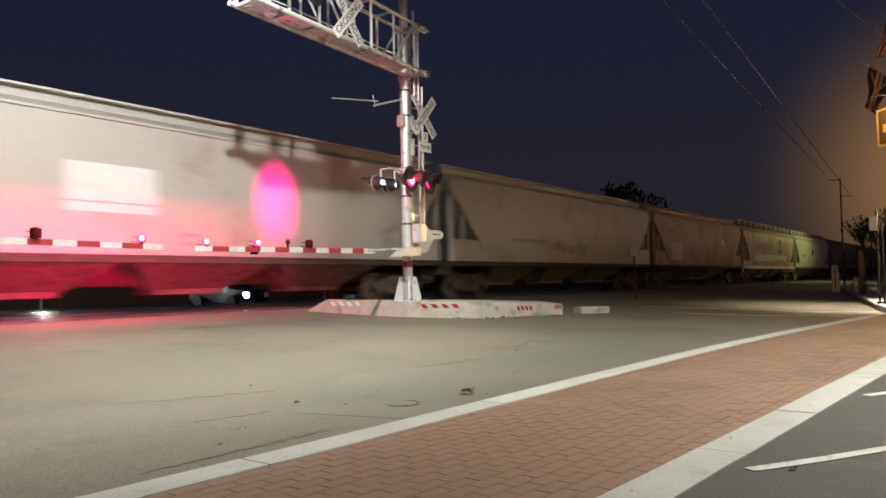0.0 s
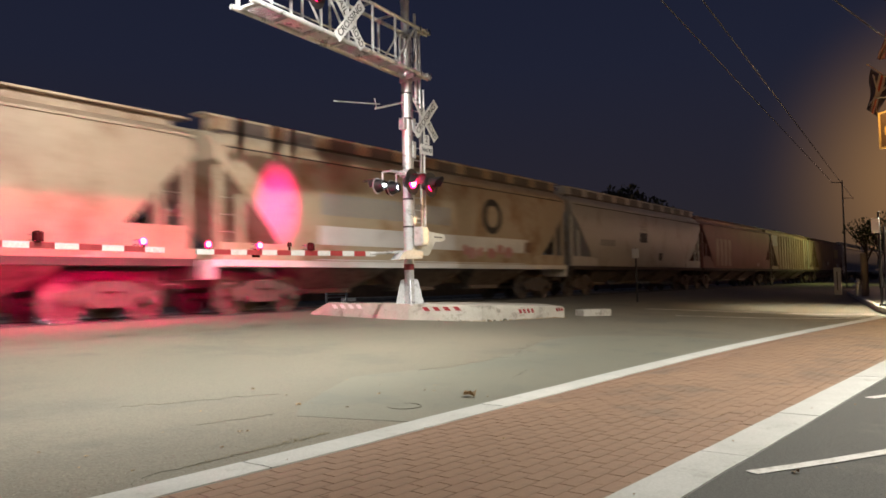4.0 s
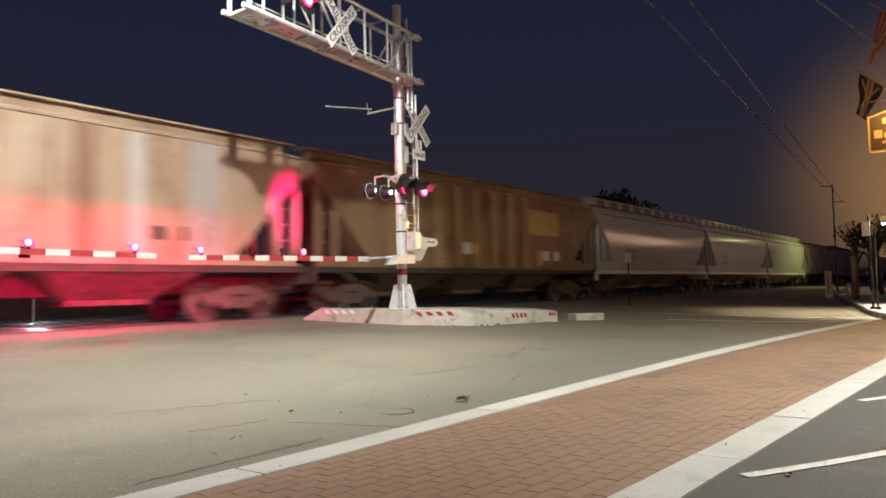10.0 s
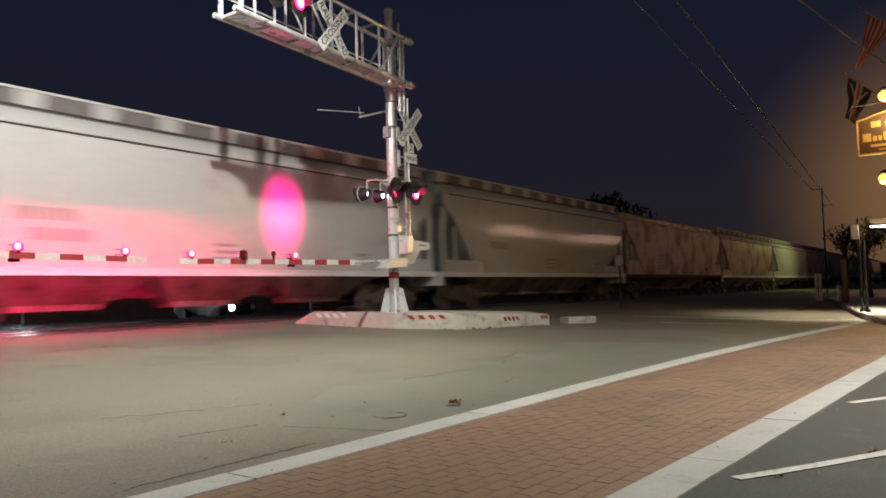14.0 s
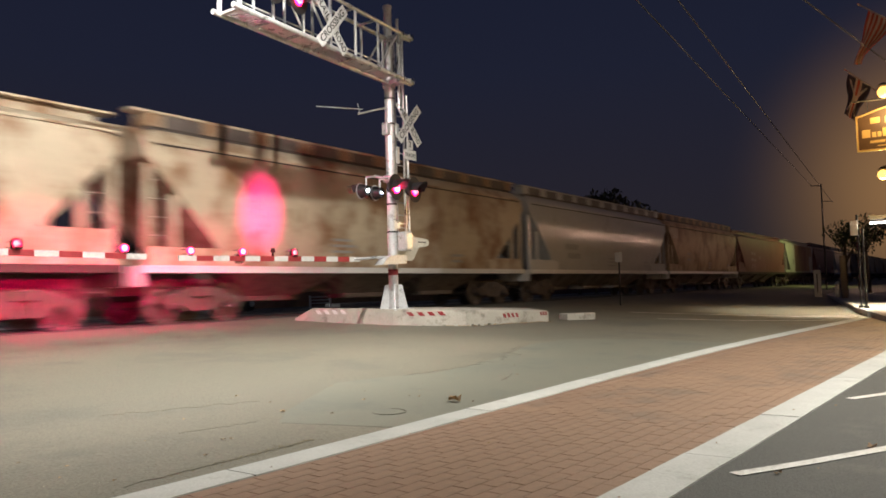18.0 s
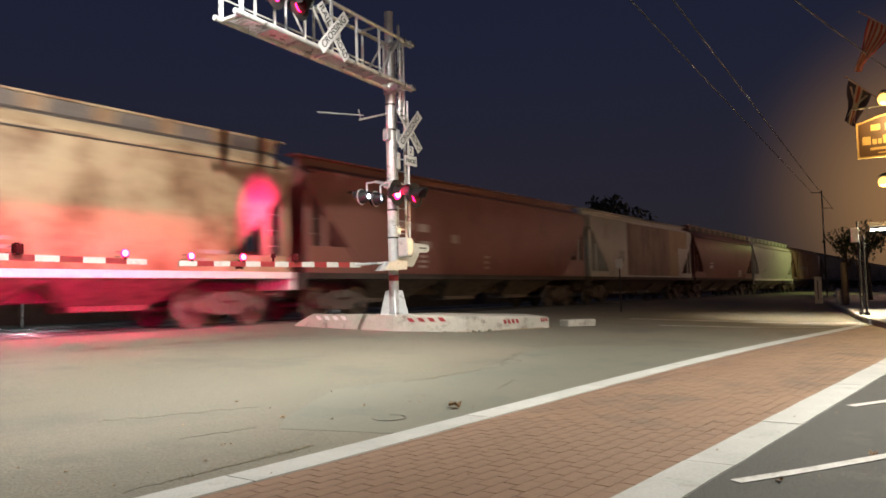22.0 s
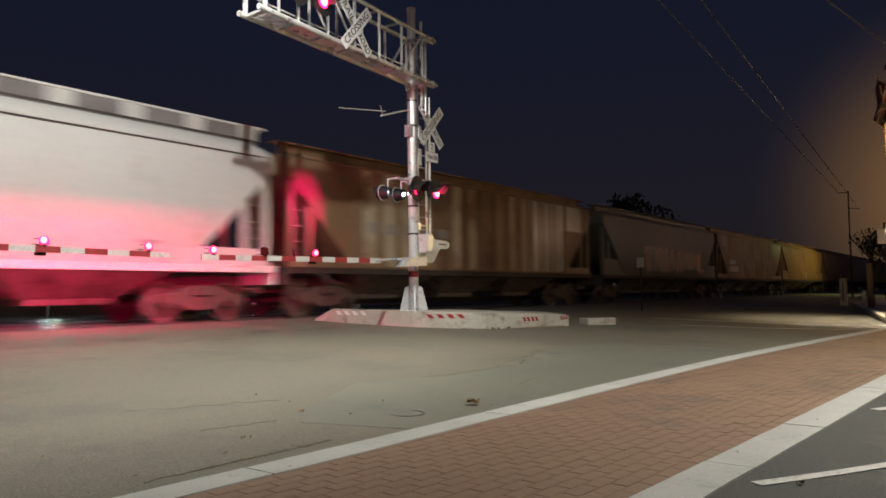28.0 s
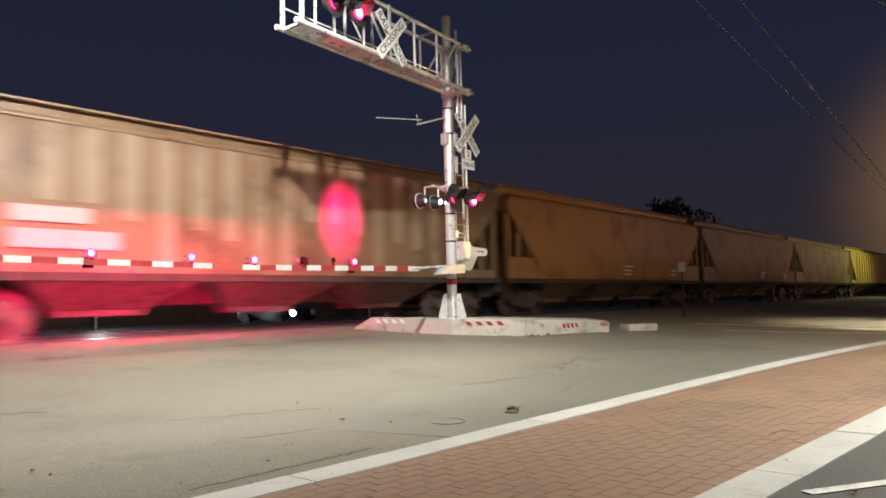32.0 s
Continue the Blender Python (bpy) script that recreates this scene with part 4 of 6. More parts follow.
    for x, ph in ((8.72 - MX, "A"), (9.36 - MX, "B")):
        flasher("flashing_light", pose(x, ya(x) - 0.28, 6.42, 0, 0, 12), t, ph, M["red_on"])
        part("lamp_bracket", bar(B(), (x, ya(x) - 0.2, 6.42), (x, ya(x), 6.42), 0.04, 0.04), M["galv"], t)
    # gate mechanism, counterweight, gate arm
    part("gate_machine", box(B(), 0.0, 0.25, -0.4, -0.14, 1.92, 2.36, 0.025), M["galv"], t, "grey steel gate machine case")
    part("machine_door", box(B(), 0.03, 0.22, -0.412, -0.4, 1.97, 2.31, 0.008), M["galv"], t)
    bm = B()
    pr = [(0.0, 1.72), (0.6, 1.70), (0.68, 1.76), (0.9, 2.05), (1.18, 2.06), (1.27, 2.1), (1.3, 2.16), (1.27, 2.22), (1.18, 2.25), (0.72, 2.27), (0.55, 2.39), (0.3, 2.37), (0.0, 2.2)]
    vs = [[bm.verts.new((a, y, b)) for a, b in pr] for y in (-0.1, -0.07)]
    bm.faces.new(vs[0])
    bm.faces.new(vs[1][::-1])
    for k in range(len(pr)):
        bm.faces.new((vs[0][k], vs[0][(k + 1) % len(pr)], vs[1][(k + 1) % len(pr)], vs[1][k]))
    part("counterweight_arm", bm, M["cream"], t, "cream painted counterweight plate")
    part("slot", box(B(), 0.86, 1.16, -0.106, -0.1, 2.15, 2.175), M["black"], t)
    bm = B()
    pr = [(-0.81, 1.58), (0.06, 1.62), (0.06, 1.82), (-0.45, 1.8), (-0.6, 1.76)]
    vs = [[bm.verts.new((a, y, b)) for a, b in pr] for y in (-0.36, -0.12)]
    bm.faces.new(vs[0])
    bm.faces.new(vs[1][::-1])
    for k in range(5):
        bm.faces.new((vs[0][k], vs[0][(k + 1) % 5], vs[1][(k + 1) % 5], vs[1][k]))
    part("arm_socket", bm, M["galv"], t)
    part("arm_support", rod(B(), (-0.5, -0.2, 1.77), (-1.6, -0.22, 1.70), 0.03, 8), M["galv"], t)
    gate_arm(t, 11.95 - MX, 7.45 - MX, -0.22, 1.70, 1.645, ((7.69 - MX, None), (8.79 - MX, "A"), (10.05 - MX, "B")), (9.5 - MX,))
    # static lamps in the heads that face the tracks
    lamp("flasher_beam", "SPOT", look((12.75, 11.37, 3.32), (12.62, 14.6, 3.1)), 2500, (1.0, 0.0, 0.26), 0.02, 33, 1.0, 1.35)
    lamp("flasher_beam", "SPOT", look((13.25, 11.37, 3.32), (13.32, 14.6, 3.16)), 2500, (1.0, 0.0, 0.26), 0.02, 33, 1.0, 1.35)
    return t


def gate_arm(t, xa, xb, y, za, zb, lights, snags):
    """Striped boom from xa to xb with its red lamps: (x, phase)."""
    n = int(abs(xb - xa) / 0.346 + 0.5)
    g = new("gate_arm")
    g.empty_display_size = 0.1
    g.parent = t
    zf = lambda x: za + (zb - za) * (x - xa) / (xb - xa)
    for k in range(n):
        a, b = xa + (xb - xa) * k / n, xa + (xb - xa) * (k + 1) / n
        h = 0.054 - 0.01 * k / n
        bm = box(B(), min(a, b), max(a, b), y - 0.014, y + 0.014, -h, h)
        for v in bm.verts:
            v.co.z += zf(v.co.x)
        part("stripe", bm, M["stripe_white"] if k % 2 == 0 else M["red"], g)
    for x, ph in lights:
        z = zf(x) + 0.09
        part("lamp_foot", box(B(), x - 0.03, x + 0.03, y - 0.03, y + 0.03, z - 0.05, z, 0.008), M["black"], g)
        # oversized lens whose glowing red rim stands in for the lamp's halo
        bm = B()
        bmesh.ops.create_uvsphere(bm, u_segments=14, v_segments=10, radius=0.072)
        bm.transform(Matrix.Translation((x, y, z + 0.03)) @ Matrix.Diagonal((1, 0.6, 1, 1)))
        part("lamp_lens", bm, M["gate_lens"], g, "glowing red gate lamp lens", 60)
        bm = B()
        bmesh.ops.create_uvsphere(bm, u_segments=12, v_segments=8, radius=0.046)
        bm.transform(Matrix.Translation((x - 0.016, y - 0.03, z + 0.034)) @ Matrix.Diagonal((1, 0.6, 1, 1)))
        part("lamp_bulb", bm, M["gate_on"], g, "hot bright bulb behind the lens", 60)
        # added emitter behind each lamp throws its red light on the train
        part("rear_lens", rod(B(), (x, y + 0.0886, z + 0.03), (x, y + 0.0889, z + 0.0292), 0.018, 14), M["gate_rear"], g, "added red emitter that faces the tracks")
        # unseen cup and baffles added to hold that red to the lower cars
        part("lens_mount", rod(B(), (x, y + 0.03, z + 0.03), (x, y + 0.0884, z + 0.0292), 0.027, 14), M["black"], g)
        part("lens_visor", box(B(), x - 0.06, x + 0.06, y + 0.066, y + 0.19, z + 0.062, z + 0.067), M["black"], g)
        part("lens_visor", box(B(), x - 0.085, x + 0.085, y + 0.071, y + 0.17, z - 0.018, z - 0.012), M["black"], g)
        part("lens_visor", box(B(), x + 0.106, x + 0.11, y + 0.066, y + 0.17, z - 0.018, z + 0.068), M["black"], g)
        if ph:
            # added sliding cap for the off phase; the lamp itself stays lit
            bm = B()
            n2 = 12
            rings = [[bm.verts.new((0.079 * math.cos(6.2832 * k / n2), 0.07 * math.sin(6.2832 * k / n2), zz)) for k in range(n2)] for zz in (-0.13, 0.0)]
            rings.append([bm.verts.new((v.co.x * 0.55, v.co.y * 0.55, 0.02)) for v in rings[1]])
            for lo, hi in zip(rings, rings[1:]):
                for k in range(n2):
                    bm.faces.new((lo[k], lo[(k + 1) % n2], hi[(k + 1) % n2], hi[k]))
            bm.faces.new(rings[2])
            cv = part("lamp_shroud", bm, M["dark_glass"], g, "added dark red cap that hides the lamp in its off phase")
            SHUTTERS.append((cv, (x, y, z + 0.095), ph, "slide"))
    for x in snags:
        bm = rod(B(), (x, y, zf(x) + 0.05), (x, y, zf(x) + 0.12), 0.022, 10)
        rod(bm, (x, y, zf(x) + 0.12), (x, y, zf(x) + 0.2), 0.05, 12, 0.035)
        part("dead_lamp", bm, M["dark_glass"], g, "dark unlit gate lamp")


def build_left_gate():
    t = thing("crossing_gate", pose(-4.2, 10.7, 0), "lowered red and white striped gate arm with red lamps", "crossing gate")
    z0 = ground_z(10.7) - 0.02
    part("pole", rod(B(), (0, 0, z0), (0, 0, 4.4), 0.08, 16), M["galv"], t, "", 40)
    part("base_plate", box(B(), -0.25, 0.25, -0.25, 0.25, z0, z0 + 0.04), M["galv"], t)
    part("gate_machine", box(B(), -0.3, 0.2, -0.5, -0.1, 1.4, 2.1, 0.03), M["galv"], t)
    gate_arm(t, 0.25, 6.90 + 4.2, 0.05, 1.78, 1.66, ((6.53 + 4.2, None), (4.92 + 4.2, "B"), (3.3 + 4.2, "A")), (3.0 + 4.2, 1.9 + 4.2))


# ---- the train ----
MESH = {}


def cached(key, make):
    if key not in MESH:
        MESH[key] = make()
    return MESH[key]


def own(ob, mat):
    """The paint of this car on a shared mesh."""
    ob.material_slots[0].link = "OBJECT"
    ob.material_slots[0].material = mat
    return ob


PROFILE = {
    "rib": [(1.50, 1.25), (1.52, 1.40), (1.52, 2.6), (1.52, 4.24), (1.46, 4.33), (1.1, 4.42), (0.55, 4.47), (0.0, 4.49)],
    "smooth": [(1.44, 1.25), (1.52, 1.50), (1.56, 2.4), (1.55, 3.4), (1.50, 4.17), (1.18, 4.38), (0.6, 4.46), (0.0, 4.48)],
    "curved": [(1.34, 1.25), (1.46, 1.55), (1.56, 2.3), (1.58, 3.2), (1.52, 4.1), (1.36, 4.36), (0.8, 4.62), (0.0, 4.7)],
}


def shell(style, length):
    prof = PROFILE[style]
    hl = length / 2
    slope = 2.45
    top_z = 3.75
    low = lambda x: 1.25 if abs(x) < hl - slope else 1.25 + (top_z - 1.25) * (abs(x) - hl + slope) / slope
    xs = sorted({-hl, -hl + 0.5, -hl + 1.0, -hl + 1.6, -hl + slope, 0.0, hl - slope, hl - 1.6, hl - 1.0, hl - 0.5, hl, *[(-hl + slope) + (2 * hl - 2 * slope) * i / 14 for i in range(15)]})
    bm = B()
    rings = []
    for x in xs:
        zl = low(x)
        near_end = max(0.0, (abs(x) - hl + 0.5) / 0.5)
        pts = []
        for y, z in prof:
            if z < zl:
                # stay on the wall at the sloping edge
                ys = y
                for (ya, z_a), (yb, z_b) in zip(prof, prof[1:]):
                    if z_a <= zl <= z_b:
                        ys = ya + (yb - ya) * (zl - z_a) / (z_b - z_a)
                pts.append((ys, zl))
            else:
                pts.append((y, z - 0.12 * near_end * (z > 3.9)))
        ring = [(-y, z) for y, z in pts] + [(y, z) for y, z in pts[-2::-1]]
        rings.append([bm.verts.new((x, y, z)) for y, z in ring])
    for a, b in zip(rings, rings[1:]):
        n = len(a)
        for k in range(n):
            bm.faces.new((a[k], a[(k + 1) % n], b[(k + 1) % n], b[k]))
    bm.faces.new(rings[0])
    bm.faces.new(rings[-1][::-1])
    bmesh.ops.remove_doubles(bm, verts=bm.verts, dist=0.0005)
    return mesh_of("body", bm, M["white"], 35)


def bay_mesh():
    bm = B()
    lo = [(-1.05, -0.32), (1.05, -0.32), (1.05, 0.32), (-1.05, 0.32)]
    hi = [(-2.0, -1.44), (2.0, -1.44), (2.0, 1.44), (-2.0, 1.44)]
    a = [bm.verts.new((x, y, 0.56)) for x, y in lo]
    b = [bm.verts.new((x, y, 1.29)) for x, y in hi]
    for k in range(4):
        bm.faces.new((a[k], a[(k + 1) % 4], b[(k + 1) % 4], b[k]))
    bm.faces.new(a[::-1])
    bm.faces.new(b)
    box(bm, -0.95, 0.95, -0.4, 0.4, 0.44, 0.58, 0.02)
    return mesh_of("hopper_bay", bm, M["white"])


def truck(parent, x):
    """A two-axle truck: side frames, wheels, axles, bolster, springs."""
    t = new("truck")
    t.empty_display_size = 0.1
    t.parent = parent
    t.location = (x, 0, 0)

    def frame_mesh():
        bm = B()
        pr = [(-1.12, 0.46), (-1.12, 0.62), (-0.75, 0.68), (-0.4, 0.86), (0.4, 0.86), (0.75, 0.68), (1.12, 0.62), (1.12, 0.46), (0.72, 0.5), (0.42, 0.28), (-0.42, 0.28), (-0.72, 0.5)]
        vs = [[bm.verts.new((a, y, b)) for a, b in pr] for y in (-0.07, 0.07)]
        bm.faces.new(vs[0])
        bm.faces.new(vs[1][::-1])
        for k in range(len(pr)):
            bm.faces.new((vs[0][k], vs[0][(k + 1) % len(pr)], vs[1][(k + 1) % len(pr)], vs[1][k]))
        for xx in (-0.89, 0.89):
            rod(bm, (xx, -0.14, 0.46), (xx, 0.05, 0.46), 0.14, 14)
        return mesh_of("side_frame", bm, M["truck"])

    def wheel_mesh():
        bm = B()
        n = 24
        prof = [(0.12, -0.07), (0.16, -0.09), (0.36, -0.04), (0.4, -0.07), (0.46, -0.07), (0.465, 0.03), (0.49, 0.05), (0.49, 0.07), (0.4, 0.07), (0.36, 0.02), (0.16, 0.07), (0.12, 0.07)]
        rings = [[bm.verts.new((r * math.cos(6.2832 * k / n), y, r * math.sin(6.2832 * k / n))) for k in range(n)] for r, y in prof]
        for i in range(len(prof)):
            a, b = rings[i], rings[(i + 1) % len(prof)]
            for k in range(n):
                bm.faces.new((a[k], a[(k + 1) % n], b[(k + 1) % n], b[k]))
        return mesh_of("wheel", bm, M["wheel"], 40)

    for y in (-1.02, 1.02):
        o = part("side_frame", cached("side_frame", frame_mesh), None, t)
        o.location = (0, y, 0)
        if y > 0:
            o.rotation_euler.z = math.pi
        for k in range(3):
            s = part("spring", cached("spring", lambda: mesh_of("spring", rod(B(), (0, 0, 0.3), (0, 0, 0.62), 0.08, 10), M["truck"])), None, t)
            s.location = (-0.22 + 0.22 * k, y * 1.02, 0)
    for xx in (-0.89, 0.89):
        part("axle", cached("axle", lambda: mesh_of("axle", rod(B(), (0, -1.0, 0.46), (0, 1.0, 0.46), 0.08, 10), M["truck"])), None, t).location = (xx, 0, 0)
        for y in (-0.78, 0.78):
            w = part("wheel", cached("wheel", wheel_mesh), None, t)
            w.location = (xx, y, 0.46)
            if y < 0:
                w.rotation_euler.z = math.pi
    part("bolster", cached("bolster", lambda: mesh_of("bolster", box(B(), -0.2, 0.2, -1.2, 1.2, 0.6, 0.84, 0.03), M["truck"])), None, t)
    return t


def hopper_car(x, style, length, mat, label, sill=None, ribs=0, marks=(), hatch_mat=None, trim=None, rib_mat=None):
    """One covered hopper car; its origin lies on the rail top in mid-car."""
    c = thing("hopper_car", pose(x, TRACK_Y, RAIL_Z), label, "railway car", "cars of the freight train")
    hl = length / 2
    L = round(length, 1)
    own(part("body", cached(("body", style, L), lambda: shell(style, length)), None, c), mat)
    trim = trim or mat
    # sills are darker than the body unless a sill paint is given
    sillm = sill or M["dark_sill"]
    zt = PROFILE[style][-1][1]
    eave = PROFILE[style][3][1] if style == "rib" else PROFILE[style][4][1]
    # side sills and centre sill
    for y in (-1, 1):
        o = own(part("side_sill", cached(("sill", L), lambda: mesh_of("side_sill", box(box(B(), -hl - 0.1, hl + 0.1, -0.05, 0.05, 1.16, 1.32, 0.01), -hl - 0.1, hl + 0.1, -0.07, 0.07, 1.29, 1.33), M["white"])), None, c), sillm)
        o.location.y = 1.5 * y
        o = own(part("eave_rail", cached(("eave", L), lambda: mesh_of("eave_rail", box(B(), -hl + 0.05, hl - 0.05, -0.02, 0.02, -0.03, 0.03, 0.006), M["white"])), None, c), trim)
        o.location = (0, y * (PROFILE[style][3 if style == "rib" else 4][0] + 0.02), eave)
    part("centre_sill", cached(("csill", L), lambda: mesh_of("centre_sill", box(B(), -hl - 0.2, hl + 0.2, -0.25, 0.25, 0.66, 1.2, 0.02), M["truck"])), None, c)
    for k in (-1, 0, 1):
        # bays take a duller, darker paint than the body
        o = own(part("hopper_bay", cached("bay", bay_mesh), None, c), M["dull_white"] if mat.name.startswith("white") else M["dull_brown"])
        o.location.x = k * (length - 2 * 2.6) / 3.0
    # roof: hatches and running boards
    hm = hatch_mat or trim
    nh = 10
    for k in range(nh):
        o = own(part("roof_hatch", cached(("hatch", style), lambda: mesh_of("roof_hatch", box(B(), -0.48, 0.48, -0.38, 0.38, -0.05, 0.14, 0.04), M["white"])), None, c), hm)
        o.location = ((k - (nh - 1) / 2) * (length - 1.6) / nh, 0, zt)
    for y in (-1, 1):
        o = own(part("running_board", cached(("board", L), lambda: mesh_of("running_board", box(B(), -hl - 0.05, hl + 0.05, -0.22, 0.22, -0.02, 0.03), M["white"])), None, c), trim)
        o.location = (0, 0.95 * y, zt + 0.16)
        # coaming under the boards; on the curved cars it is darker and stands behind pale supports
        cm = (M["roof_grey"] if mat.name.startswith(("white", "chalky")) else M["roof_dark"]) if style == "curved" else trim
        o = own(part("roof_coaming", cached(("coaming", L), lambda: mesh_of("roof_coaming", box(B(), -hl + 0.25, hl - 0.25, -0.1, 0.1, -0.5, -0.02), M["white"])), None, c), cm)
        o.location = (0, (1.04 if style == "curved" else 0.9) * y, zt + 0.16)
        if style == "curved":
            # thin dark strips along the eave and under the coaming
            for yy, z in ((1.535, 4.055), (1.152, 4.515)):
                o = part("roof_seam", cached(("dark_line", L), lambda: mesh_of("roof_seam", box(B(), -hl + 0.3, hl - 0.3, -0.02, 0.02, -0.018, 0.018), M["dark_sill"])), None, c)
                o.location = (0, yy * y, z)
            for k in range(11):
                o = own(part("board_support", cached("bsup", lambda: mesh_of("board_support", box(B(), -0.27, 0.27, -0.2, 0.2, -0.34, -0.02, 0.01), M["white"])), None, c), trim)
                o.location = ((k - 5) * (length - 0.9) / 10, 0.95 * y, zt + 0.16)
    # ribs on the side that shows
    if ribs:
        for k in range(ribs):
            o = own(part("side_rib", cached("rib", lambda: mesh_of("side_rib", box(B(), -0.07, 0.07, -0.06, 0.02, 1.33, 4.2, 0.015), M["white"])), None, c), (rib_mat or mat))
            o.location = (-hl + 2.5 + (length - 5.0) * k / (ribs - 1), -1.52, 0)
    # ends: posts, ladder, platform, coupler
    for e in (-1, 1):
        for y in (-1.46, 1.46):
            o = own(part("end_panel", cached(("epanel", style), lambda: mesh_of("end_panel", box(B(), -1.3, 1.3, -0.02, 0.02, 1.3, {"smooth": 2.08, "curved": 1.75, "rib": 1.6}[style], 0.006), M["white"])), None, c), mat)
            o.location = (e * (hl - 1.35), y, 0)
        for xx, zh in ((0.12, 3.6), (0.78, 2.95)):
            for y in (-1.4, 1.4):
                o = own(part("end_post", cached(("post", zh), lambda zh=zh, xx=xx: mesh_of("end_post", box(B(), -0.09, 0.09, -0.05, 0.05, 1.3, zh, 0.008), M["white"])), None, c), trim)
                o.location = (e * (hl - xx), y, 0)
        o = own(part("end_platform", cached("plat", lambda: mesh_of("end_platform", box(B(), -1.05, 1.05, -1.45, 1.45, 1.18, 1.28, 0.01), M["white"])), None, c), sillm)
        o.location.x = e * (hl - 0.95)
        o = own(part("ladder", cached("ladder", lambda: mesh_of("ladder", ladder_bm(), M["white"])), None, c), M["dull_brown"])
        o.location = (e * (hl - 0.44), -1.2, 0)
        part("coupler", cached("coupler", coupler_mesh), None, c).matrix_basis = pose(e * (hl + 0.15), 0, 0.86, 0, 0, 0 if e > 0 else 180)
        truck(c, e * (hl - 1.75))
        o = own(part("end_sill", cached("esill", lambda: mesh_of("end_sill", box(B(), -0.08, 0.08, -1.48, 1.48, 0.86, 1.32, 0.02), M["white"])), None, c), sillm)
        o.location.x = e * (hl + 0.08)
        part("brake_hose", cached("hose", lambda: mesh_of("brake_hose", rod(rod(B(), (0, -0.4, 0.8), (0.12, -0.42, 0.42), 0.025, 8), (0.12, -0.42, 0.42), (0.3, -0.42, 0.36), 0.025, 8), M["black"])), None, c).matrix_basis = pose(e * (hl + 0.12), 0, 0, 0, 0, 0 if e > 0 else 180)
    o = part("brake_wheel", cached("bwheel", lambda: mesh_of("brake_wheel", rod(B(), (0, 0, 0), (0.03, 0, 0), 0.28, 18), M["truck"])), None, c)
    o.location = (hl + 0.02, -0.7, 2.1)
    for mk in marks:
        graphic(c, style, *mk)
    return c


def ladder_bm():
    bm = B()
    for x in (-0.22, 0.22):
        box(bm, x - 0.012, x + 0.012, -0.06, -0.04, 0.6, 3.4)
    for k in range(7):
        box(bm, -0.22, 0.22, -0.06, -0.04, 0.75 + 0.42 * k, 0.775 + 0.42 * k)
    return bm


def coupler_mesh():
    bm = box(B(), -0.2, 0.32, -0.09, 0.09, -0.1, 0.1, 0.02)
    box(bm, 0.25, 0.5, -0.2, 0.2, -0.16, 0.16, 0.05)
    return mesh_of("coupler", bm, M["truck"])


def wall_y(style, z):
    prof = PROFILE[style]
    for (ya, za), (yb, zb) in zip(prof, prof[1:]):
        if za <= z <= zb:
            return ya + (yb - ya) * (z - za) / (zb - za)
    return prof[0][0]


